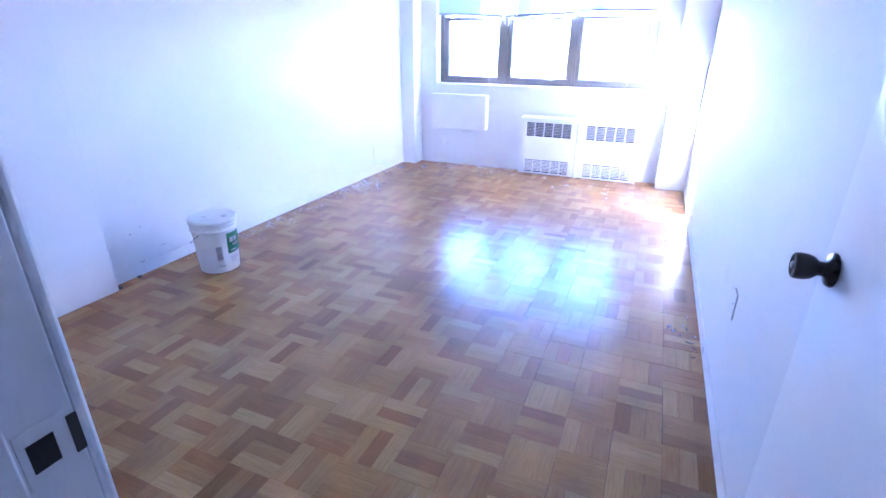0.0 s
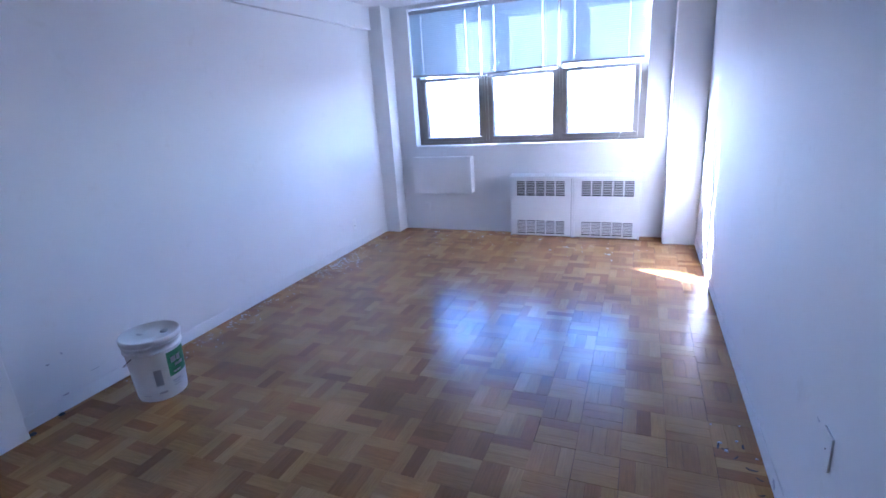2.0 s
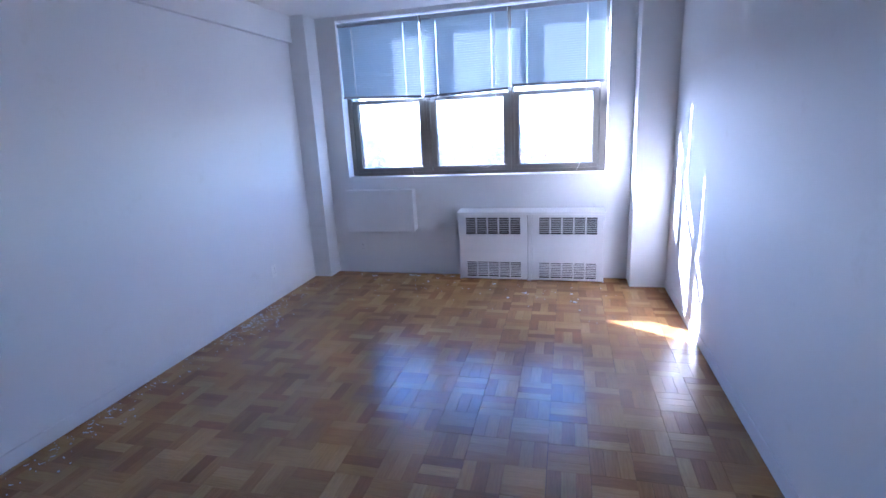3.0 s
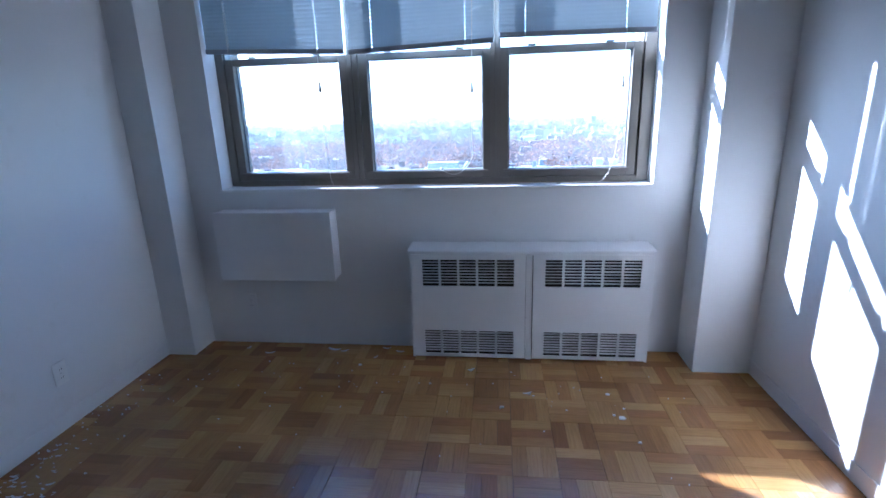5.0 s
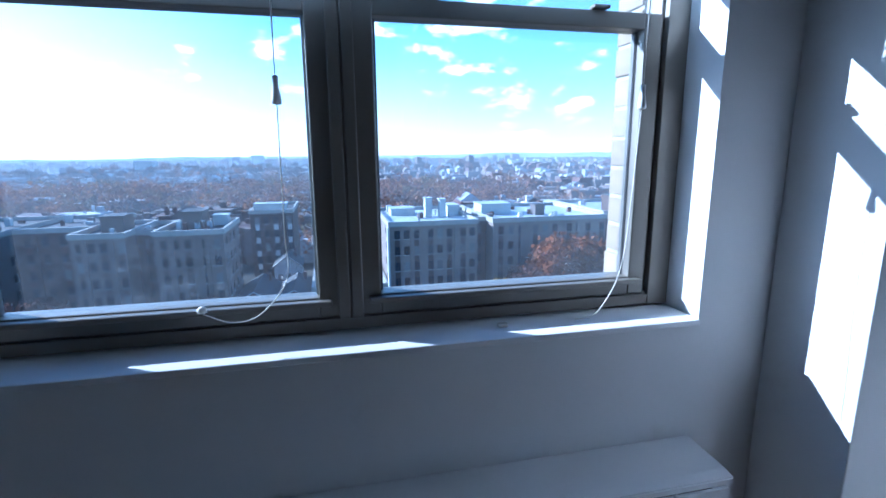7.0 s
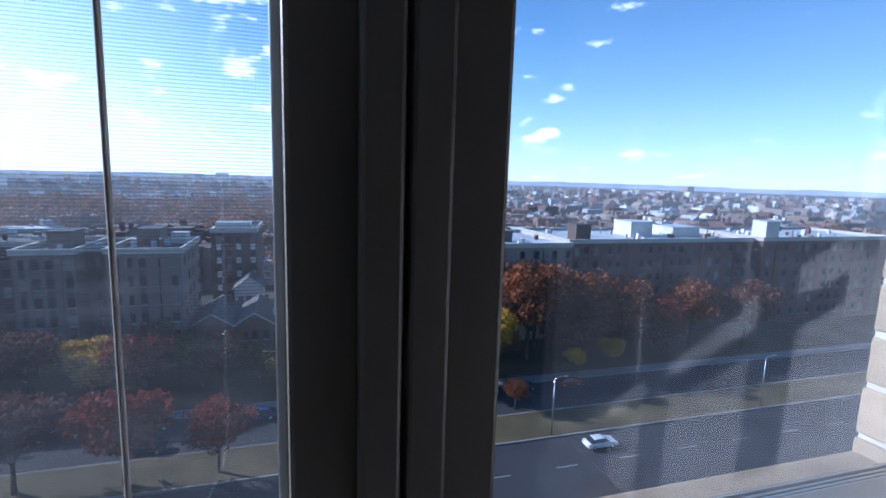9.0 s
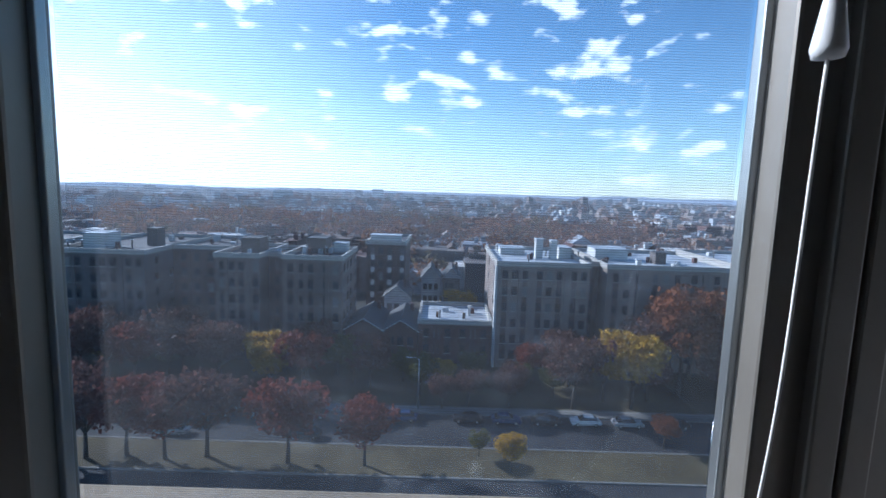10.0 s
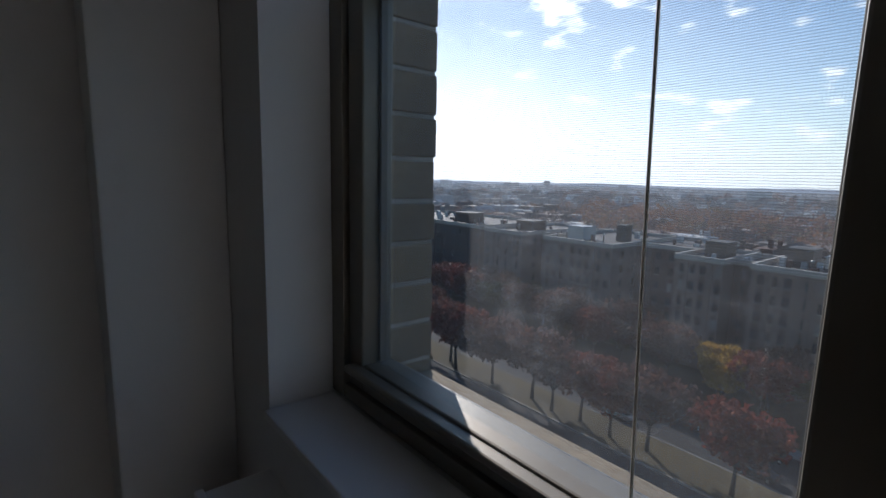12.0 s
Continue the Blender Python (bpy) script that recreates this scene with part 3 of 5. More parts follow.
# ---- blinds ----
def blind(x0, x1, zl, zr, cord_x, drop=1.6):
    top = 2.535
    b = thing("venetian_blind", "grey aluminium venetian blind, half lowered", "blind", ((x0 + x1) / 2, 6.815, top), group="window blinds")
    part("head_rail", box(x0, x1, 6.795, 6.835, top - 0.035, top, 0.002), RAIL, b)
    w = x1 - x0
    tilt = math.degrees(math.atan2(zr - zl, w))
    zc = (zl + zr) / 2
    part("bottom_rail", box(-w / 2, w / 2, -0.013, 0.013, -0.01, 0.016, 0.004, pose((x0 + x1) / 2, 6.815, zc + 0.008, 0, -tilt, 0)), RAIL, b)
    count = 32
    me_s = None
    for k in range(count):
        f = k / (count - 1)
        z = top - 0.045 - f * (top - 0.045 - zc - 0.03)
        if me_s is None:
            bm = bmesh.new()
            # routed cord holes at both ladders
            xs = [-w / 2, -0.33 * w - 0.003, -0.33 * w + 0.003, 0.31 * w - 0.003, 0.31 * w + 0.003, w / 2]
            rows = [[bm.verts.new((sx, (j / 4 - 0.5) * 0.0232, 0.0015 * math.cos((j / 4 - 0.5) * 3.1))) for j in range(5)] for sx in xs]
            for q in range(5):
                for j in range(4):
                    if not (q in (1, 3) and j in (1, 2)):
                        bm.faces.new((rows[q][j], rows[q + 1][j], rows[q + 1][j + 1], rows[q][j + 1])).smooth = True
            me_s = mesh_of("slat", bm, SLAT)
        shared("slat", me_s, b, pose((x0 + x1) / 2, 6.815, z, -83, -tilt * f ** 3 + random.uniform(-0.025, 0.025), 0))
    for s in (0.17, 0.81):
        bm = tube([(x0 + s * w, 6.801, top - 0.03), (x0 + s * w, 6.801, zc + 0.005)], 0.0011, 5)
        tube([(x0 + s * w, 6.829, top - 0.03), (x0 + s * w, 6.829, zc + 0.005)], 0.0011, 5, bm)
        part("ladder_cord", bm, CORD, b)
    bm = tube([(cord_x, 6.79, top - 0.03), (cord_x + 0.003, 6.792, 2.0), (cord_x, 6.795, drop)], 0.0011, 6)
    tube([(cord_x + 0.006, 6.79, top - 0.03), (cord_x + 0.006, 6.792, 2.0), (cord_x, 6.795, drop)], 0.0011, 6, bm)
    part("pull_cord", bm, CORD, b)
    part("tassel", lathe([(0.003, 0.028), (0.0065, 0.026), (0.0055, 0.012), (0.009, -0.012), (0.0105, -0.022), (0.009, -0.027), (0.003, -0.028)], 14, pose(cord_x, 6.795, drop - 0.015)), PLASTIC, b, "small grey plastic cord tassel")
    return b


blind(-2.635, -1.8, 1.828, 1.795, -1.955, 1.632)
blind(-1.775, -0.95, 1.79, 1.818, -1.072)
blind(-0.92, -0.09, 1.84, 1.832, -0.25)


def spline(pts, n=10):
    """Smooth line through points."""
    p = [Vector(q) for q in pts]
    p = [2 * p[0] - p[1]] + p + [2 * p[-1] - p[-2]]
    out = []
    for k in range(1, len(p) - 2):
        for j in range(n):
            t = j / n
            out.append(0.5 * (2 * p[k] + (p[k + 1] - p[k - 1]) * t + (2 * p[k - 1] - 5 * p[k] + 4 * p[k + 1] - p[k + 2]) * t * t + (3 * p[k] - p[k - 1] - 3 * p[k + 1] + p[k + 2]) * t ** 3))
    return out + [p[-2]]


for pts in (((-1.072, 6.795, 1.56), (-1.075, 6.8, 1.3), (-1.08, 6.82, 1.19), (-1.14, 6.835, 1.112), (-1.2, 6.835, 1.096), (-1.26, 6.84, 1.118)),
            ((-0.25, 6.795, 1.56), (-0.257, 6.8, 1.36), (-0.275, 6.8, 1.17), (-0.32, 6.82, 1.055), (-0.38, 6.83, 1.033)),
            ((-1.955, 6.795, 1.592), (-1.95, 6.8, 1.32), (-1.945, 6.81, 1.1), (-1.935, 6.83, 1.035))):
    solid("lift_cord", tube(spline(pts), 0.0013, 6), CORD, "thin off-white blind cord trailing onto the sill", "cord", "thing")
solid("cord_knot", lathe([(0.002, -0.006), (0.009, -0.004), (0.011, 0.002), (0.006, 0.009), (0.001, 0.01)], 10, pose(-1.262, 6.84, 1.126)), CORD, "knotted end of a blind cord", "cord knot", "thing")
solid("paper_scrap", box(-0.585, -0.56, 6.83, 6.845, WZ0 - 0.004, WZ0 + 0.005, 0.002, pose(0, 0, 0)), CHIP, "small curled scrap on the window sill", "scrap", "thing")

# ---- radiator cover ----
rad = thing("radiator_cover", "white enamelled steel radiator cover with louvred grilles", "radiator cover", (-0.75, 6.66, 0))
RX0, RX1, RY, RH = -1.455, -0.05, 6.61, 0.695
bm = box(RX0 + 0.008, RX0 + 0.022, RY, YW - 0.001, 0.0, RH - 0.03, 0.001)
part("side_panel", bm, METAL_W, rad)
part("side_panel", box(RX1 - 0.022, RX1 - 0.008, RY, YW - 0.001, 0.0, RH - 0.03, 0.001), METAL_W, rad)
bm = bmesh.new()
prof = [(YW - 0.001, RH), (RY + 0.02, RH - 0.007), (RY - 0.0055, RH - 0.014), (RY - 0.0055, RH - 0.034), (RY + 0.02, RH - 0.03), (YW - 0.001, RH - 0.03)]
ends = [[bm.verts.new((x, y, z)) for y, z in prof] for x in (RX0 + 0.004, RX1 - 0.004)]
for j in range(len(prof)):
    bm.faces.new((ends[0][j], ends[1][j], ends[1][(j + 1) % len(prof)], ends[0][(j + 1) % len(prof)]))
bm.faces.new(ends[0])
bm.faces.new(ends[1][::-1])
bmesh.ops.bevel(bm, geom=bm.edges[:], offset=0.003, segments=2, affect="EDGES")
part("top", bm, METAL_W, rad)
part("centre_post", box(-0.764, -0.728, RY - 0.003, RY + 0.02, 0.0, RH - 0.036, 0.002), METAL_W, rad)
# added near-black panel, shade behind the louvres put into its colour
part("inner_box", box(RX0 + 0.03, RX1 - 0.03, RY + 0.03, RY + 0.04, 0.01, RH - 0.05), DARK, rad, "near-black panel painting in the shade behind the grilles")
for px0, px1, gx0, gx1 in ((RX0 + 0.024, -0.767, -1.367, -0.835), (-0.725, RX1 - 0.024, -0.656, -0.128)):
    zs = [0.012, 0.032, 0.185, 0.468, 0.63, RH - 0.0345]
    step = (gx1 - gx0 + 0.014) / 5
    xs = [px0, gx0]
    for k in range(4):
        xs += [gx0 + (k + 1) * step - 0.014, gx0 + (k + 1) * step]
    xs += [gx1, px1]
    bm = bmesh.new()
    gv = [[bm.verts.new((x, RY - 0.004, z)) for z in zs] for x in xs]
    for i in range(len(xs) - 1):
        for j in range(len(zs) - 1):
            if not (j in (1, 3) and i % 2 == 1):
                bm.faces.new((gv[i][j], gv[i + 1][j], gv[i + 1][j + 1], gv[i][j + 1]))
    bmesh.ops.recalc_face_normals(bm, faces=bm.faces)
    bmesh.ops.solidify(bm, geom=bm.faces[:], thickness=0.008)
    panel = part("front_panel", bm, METAL_W, rad)
    for z0, z1 in ((zs[1], zs[2]), (zs[3], zs[4])):
        upper = z0 > 0.3
        hh = 0.0034 if upper else 0.0068
        me_l = mesh_of("louver", box(gx0 - 0.002, gx1 + 0.002, -0.0015, 0.0015, -hh, hh, 0.0008), METAL_W)
        nl = 9
        for k in range(1, nl):
            shared("louver", me_l, panel, pose(0, RY + 0.001, z0 + k * (z1 - z0) / nl, 24 if upper else 30, 0, 0))
    for s in (0.2, 0.78):
        xx = px0 + s * (px1 - px0)
        part("clip", box(xx - 0.006, xx + 0.006, RY - 0.012, RY - 0.003, RH - 0.05, RH - 0.03, 0.002), METAL_W, panel)

# ---- boxed wall sleeve ----
ac = thing("wall_sleeve_cover", "white boxed air-conditioner sleeve cover on the wall", "sleeve cover", (-2.27, 6.7, 0.467))
bm = box(-2.648, -1.918, 6.656, YW - 0.001, 0.483, 0.905, 0.003)
part("casing", bm, METAL_W, ac)
part("front_cover", box(-2.654, -1.913, 6.64, 6.6555, 0.478, 0.909, 0.003), METAL_W, ac)

# ---- outlets ----
def outlet(x, y, z, yaw, label, coat=PLASTIC):
    """Double outlet whose plate faces along yaw (0: towards +x)."""
    o = thing("power_outlet", label, "outlet", (x, y, z))
    m = pose(x, y, z, 0, 0, yaw)
    pl = part("cover_plate", box(0, 0.006, -0.036, 0.036, -0.058, 0.058, 0.002, m), coat, o)
    for zz in (-0.021, 0.021):
        part("socket", box(0.006, 0.0085, -0.017, 0.017, zz - 0.014, zz + 0.014, 0.001, m), coat, pl)
        for yy in (-0.006, 0.006):
            part("slot", box(0.0086, 0.0092, yy - 0.001, yy + 0.001, zz - 0.004, zz + 0.004, 0, m), DARK, pl)
    part("screw", lathe([(0.003, 0.0), (0.003, 0.001), (0.0005, 0.0015)], 10, m @ pose(0.006, 0, 0, 0, 90, 0)), STEEL, pl)


outlet(XL, 5.81, 0.285, 0, "white plastic double power outlet low on the wall")
outlet(-2.55, YW, 0.28, -90, "white painted-over power outlet under the sleeve cover", WALL)
blank = thing("blank_plate", "white painted-over blank cover plate low on the wall", "cover plate", (XR, 2.74, 0.5))
part("plate", box(XR - 0.006, XR, 2.704, 2.776, 0.442, 0.558, 0.002), WALL, blank)
part("screw", lathe([(0.003, 0.0), (0.003, 0.001), (0.0005, 0.0015)], 10, pose(XR - 0.006, 2.74, 0.5, 0, -90, 0)), DARK, blank, "dark screw hole")

# ---- bucket ----
BC = Vector((-2.655, 2.955, 0))
bucket = thing("plastic_bucket", "white plastic lidded bucket with a green label", "bucket", BC)
body = part("bucket_body", lathe([(0.122, 0.0), (0.128, 0.004), (0.131, 0.02), (0.146, 0.29), (0.147, 0.3), (0.154, 0.302), (0.154, 0.31), (0.148, 0.312), (0.149, 0.335), (0.155, 0.337), (0.155, 0.345), (0.149, 0.347), (0.15, 0.365)], 48, Matrix.Translation(BC)), PLASTIC, bucket)
lid = part("lid", lathe([(0.152, 0.352), (0.159, 0.354), (0.16, 0.38), (0.156, 0.385), (0.148, 0.385), (0.146, 0.376), (0.05, 0.374), (0.001, 0.374)], 48, Matrix.Translation(BC)), PLASTIC, bucket)
part("lid_cap", lathe([(0.022, 0.374), (0.022, 0.379), (0.019, 0.381), (0.0005, 0.381)], 20, Matrix.Translation(BC + Vector((0.06, 0.05, 0)))), INK, lid)
part("lid_mark", box(-0.07, -0.03, -0.035, -0.02, 0.3742, 0.3752, 0, Matrix.Translation(BC)), INK, lid)


def wrap(a0, a1, z0, z1, off, material, name, parent, label=""):
    """A printed patch that follows the bucket's tapered side; angles in degrees."""
    bm = bmesh.new()
    rad_at = lambda z: 0.131 + (z - 0.02) * 0.015 / 0.27 + off
    n = 10
    g = [[bm.verts.new(BC + Vector((rad_at(z) * math.cos(radians(a0 + (a1 - a0) * k / n)), rad_at(z) * math.sin(radians(a0 + (a1 - a0) * k / n)), z))) for k in range(n + 1)] for z in (z0, z1)]
    for k in range(n):
        bm.faces.new((g[0][k], g[0][k + 1], g[1][k + 1], g[1][k])).smooth = True
    bmesh.ops.solidify(bm, geom=bm.faces[:], thickness=0.0006)
    return part(name, bm, material, parent, label)


lab = wrap(-14, 44, 0.135, 0.285, 0.0012, GREEN, "label", bucket, "green printed label with pale lettering bars")
for z0, z1, a0, a1 in ((0.215, 0.25, -6, 6), (0.215, 0.25, 9, 20), (0.185, 0.203, 2, 26), (0.15, 0.16, -4, 16)):
    wrap(a0, a1, z0, z1, 0.002, PLASTIC, "print_bar", lab)
for z0, z1, a0, a1 in ((0.044, 0.05, -82, -62), (0.048, 0.06, -44, -26), (0.1, 0.2, -46, -30), (0.1, 0.107, -10, 14), (0.086, 0.092, -6, 20), (0.07, 0.075, -8, 10)):
    wrap(a0, a1, z0, z1, 0.0012, INK, "print_bar", bucket)
LA = radians(-75)
pts = []
for k in range(17):
    a = math.pi * k / 16
    q = Vector((math.cos(LA), math.sin(LA), 0)) * 0.16 * math.cos(a) + Vector((math.cos(LA - 1.5708), math.sin(LA - 1.5708), 0)) * 0.166 * math.sin(a)
    pts.append(BC + q + Vector((0, 0, 0.305 - 0.12 * math.sin(a))))
part("wire_handle", tube(pts, 0.0022, 6), KNOB, bucket, "thin dark wire handle")
for s in (0, 3.14159):
    p = BC + Vector((math.cos(LA + s), math.sin(LA + s), 0)) * 0.155
    part("handle_lug", lathe([(0.001, -0.008), (0.011, -0.006), (0.011, 0.006), (0.001, 0.008)], 12, pose(p.x, p.y, 0.305, 0, 90, math.degrees(LA))), PLASTIC, bucket)

# ---- flakes, dust and scuffs ----
rng = random.Random(4)


def flakes(name, spots, label):
    bm = bmesh.new()
    for x, y, s in spots:
        n = rng.choice((3, 4, 5))
        a0 = rng.uniform(0, 6.3)
        ring = [(x + s * rng.uniform(0.5, 1.1) * math.cos(a0 + 6.283 * k / n), y + s * rng.uniform(0.4, 1) * math.sin(a0 + 6.283 * k / n)) for k in range(n)]
        h = rng.uniform(0.0025, 0.006)
        low = [bm.verts.new((a, b, 0.0012)) for a, b in ring]
        top = [bm.verts.new((a, b, h + rng.uniform(0, s * 0.2))) for a, b in ring]
        bm.faces.new(top)
        bm.faces.new(low[::-1])
        for k in range(n):
            bm.faces.new((low[k], low[(k + 1) % n], top[(k + 1) % n], top[k]))
    return tagged(new(name, mesh_of(name, bm, CHIP)), label, "paint flakes", "", "stuff")


def chips(name, spots, label, material):
    """Flat curled slivers: (x, y, length, turn in degrees)."""
    bm = bmesh.new()
    for x, y, long, turn in spots:
        w, n = long * rng.uniform(0.09, 0.2), 5
        m = pose(x, y, 0.0015, 0, 0, turn)
        rows = [[bm.verts.new(m @ Vector(((k / (n - 1) - 0.5) * long, e * w * (0.5 + 0.4 * math.sin(3.14 * k / (n - 1))) + rng.uniform(-0.15, 0.15) * w, 0.001 + 0.12 * long * (2 * k / (n - 1) - 1) ** 2 + h))) for k in range(n)] for h in (0, 0.0014) for e in (-1, 1)]
        a, b, c, d = rows
        for k in range(n - 1):
            for p, q in ((a, b), (d, c), (c, a), (b, d)):
                bm.faces.new((p[k], p[k + 1], q[k + 1], q[k]))
        for k in (0, n - 1):
            bm.faces.new((a[k], b[k], d[k], c[k]))
    return tagged(new(name, mesh_of(name, bm, material)), label, "paint flakes", "", "stuff")


spots = [(XL + abs(rng.gauss(0, 0.16)) + 0.02, rng.uniform(2.9, 6.3), rng.uniform(0.002, 0.007)) for _ in range(150)]
spots += [(rng.uniform(-2.7, 0.1), 6.5 - abs(rng.gauss(0, 0.35)), rng.uniform(0.002, 0.006)) for _ in range(60)]
flakes("paint_flakes", spots, "small white paint flakes scattered on the parquet")
flakes("paint_flakes", [(-0.352, 6.247, 0.018), (-0.326, 6.041, 0.022), (-0.36, 6.06, 0.01), (-0.3, 6.12, 0.009), (-0.29, 5.86, 0.012), (-0.904, 6.095, 0.018), (-0.761, 6.225, 0.012), (-1.081, 6.453, 0.012), (-0.74, 6.21, 0.008), (-1.3, 6.3, 0.011), (-1.75, 6.48, 0.012), (-0.52, 6.3, 0.008)], "larger white paint flakes near the radiator cover")
chips("paint_slivers", [(-1.97, 6.665, 0.085, -8), (-1.9, 6.65, 0.05, 25), (-2.376, 6.6, 0.06, 12), (-1.635, 6.7, 0.05, 0), (-1.54, 6.66, 0.055, -6), (-1.08, 6.46, 0.045, 30), (-0.77, 6.23, 0.05, 20), (-2.55, 6.66, 0.03, 60), (-1.68, 6.58, 0.03, 40)], "curled slivers of white paint on the parquet", CHIP)
chips("paint_slivers", [(XL + 0.05 + abs(rng.gauss(0, 0.13)), rng.gauss(5.25, 0.22), rng.uniform(0.01, 0.032), rng.uniform(-30, 60)) for _ in range(110)], "heap of white paint slivers beside the wall", CHIP)
chips("paint_slivers", [(XL + 0.05 + abs(rng.gauss(0, 0.1)), rng.gauss(3.72, 0.28), rng.uniform(0.01, 0.03), rng.uniform(-30, 60)) for _ in range(28)], "white paint slivers on the parquet behind the bucket", CHIP)
chips("floor_debris", [(0.3, 3.34, 0.04, 80), (0.325, 3.33, 0.03, 10), (0.36, 3.28, 0.03, 50), (0.41, 3.22, 0.045, -12), (0.43, 3.17, 0.03, -30), (0.4, 3.36, 0.03, 90), (0.42, 3.08, 0.025, 20)], "dark brown splinters on the parquet beside the wall", BARK)
flakes("paint_flakes", [(0.31, 3.37, 0.014), (0.33, 3.32, 0.01), (0.38, 3.4, 0.009), (0.44, 3.3, 0.007), (0.29, 3.5, 0.006), (0.41, 3.52, 0.006)], "few white flakes on the parquet beside the wall")


def scuff(name, x, y, z, w, h, d):
    bm = bmesh.new()
    n = 9
    ring = [(y + w / 2 * rng.uniform(0.4, 1.1) * math.cos(6.283 * k / n), z + h / 2 * rng.uniform(0.3, 1.2) * math.sin(6.283 * k / n)) for k in range(n)]
    lo = [bm.verts.new((x - d * 0.001, a, c)) for a, c in ring]
    hi = [bm.verts.new((x + d * 0.0007, a, c)) for a, c in ring]
    bm.faces.new(lo)
    bm.faces.new(hi[::-1])
    for k in range(n):
        bm.faces.new((lo[k], lo[(k + 1) % n], hi[(k + 1) % n], hi[k]))
    solid(name, bm, SCUFF, "grey scuff mark on the painted wall", "scuff mark", "thing")


for y, z, w, h in ((2.62, 0.3, 0.03, 0.012), (2.7, 0.33, 0.02, 0.02), (2.56, 0.08, 0.03, 0.012), (2.66, 0.09, 0.05, 0.01), (2.84, 0.15, 0.1, 0.008)):
    scuff("scuff_mark", XL, y, z, w, h, 1)
scuff("scuff_mark", XR - 0.007, 3.12, 0.045, 0.06, 0.05, -1)
scuff("scuff_mark", XR, 2.84, 0.53, 0.03, 0.012, -1)
for x, y in ((XL + 0.02, 2.6), (XL + 0.06, 2.432)):
    solid("floor_gap", lathe([(0.018, 0.0015), (0.014, 0.008), (0.004, 0.01)], 9, pose(x, y, 0)), DARK, "dark crumb of debris at the wall foot", "debris", "thing")

# ---- outside: ground, avenue ----
G = -33.0
solid("ground", box(-3800, 3800, -900, 4600, G - 2, G - 0.06), EARTH, "wide city ground reaching the horizon", "ground")
solid("tower_below", box(-18, 16, -14, 6.99, G - 0.06, -0.182), WALLS_F["cream"], "plain brick tower under the apartment", "building")
solid("road", box(-420, 420, 22, 60.9, G - 0.058, G), ASPHALT, "wide asphalt avenue with lane markings", "road")
solid("service_road", box(-420, 420, 68.2, 77.8, G - 0.058, G), ASPHALT, "narrow service road lined with parked cars", "road")
solid("pavement", box(-420, 420, 77.8, 80.4, G - 0.058, G + 0.14), CONCRETE, "concrete pavement in front of the buildings", "pavement")
solid("front_yards", box(-420, 420, 80.4, 99.5, G - 0.058, G + 0.1), GRASS, "dull grass front yards", "ground")
bm = box(-420, 420, 60.9, 61.2, G - 0.058, G + 0.16)
bx(bm, -420, 420, 67.9, 68.2, G - 0.058, G + 0.16)
solid("kerb", bm, CONCRETE, "pale concrete kerbs of the planted strip", "kerb")
solid("planted_strip", box(-420, 420, 61.2, 67.9, G - 0.058, G + 0.12), GRASS, "strip of tired autumn grass with trees", "ground")
me_d = mesh_of("lane_dash", box(-1.5, 1.5, -0.09, 0.09, 0.001, 0.006), WHITE_P)
road = bpy.data.objects["road"]
for k in range(-12, 18):
    shared("lane_dash", me_d, road, pose(k * 9.0 + 3, 54.6, G))
bm = bmesh.new()
for a in (41.2, 47.6):
    bx(bm, -200, 300, a, a + 0.15, G + 0.001, G + 0.006)
me_h = mesh_of("yellow_hatch", box(-4.1, 4.1, -0.14, 0.14, 0.001, 0.006, 0, pose(0, 0, 0, 0, 0, 50)), YELLOW_P)
for k in range(-40, 60):
    shared("yellow_hatch", me_h, road, pose(k * 4.2, 44.45, G))
part("yellow_line", bm, YELLOW_P, road)


def ox(x):
    """Place along the avenue."""
    return 1.07 * x + 2.2


# ---- trees ----
def leaf_cloud(bm, c, rx, rz, count, size, rg, hole=0.0):
    made = 0
    while made < count:
        d = Vector((rg.gauss(0, 1), rg.gauss(0, 1), rg.gauss(0, 1))).normalized()
        r = rg.uniform(0.35, 1.0) ** 0.6
        p = Vector((d.x * rx * r, d.y * rx * r, d.z * rz * r))
        if noise.noise(p * 0.55 + Vector(c)) < hole:
            continue
        u = Vector((rg.gauss(0, 1), rg.gauss(0, 1), rg.gauss(0, 1))).normalized()
        v = u.cross(Vector((rg.gauss(0, 1), rg.gauss(0, 1), rg.gauss(0, 1)))).normalized()
        s = size * rg.uniform(0.5, 1.3)
        q = Vector(c) + p
        bm.faces.new([bm.verts.new(q + a * s * u + b * s * 0.6 * v) for a, b in ((-1, 0), (0, -1), (1, 0), (0, 1))])
        made += 1


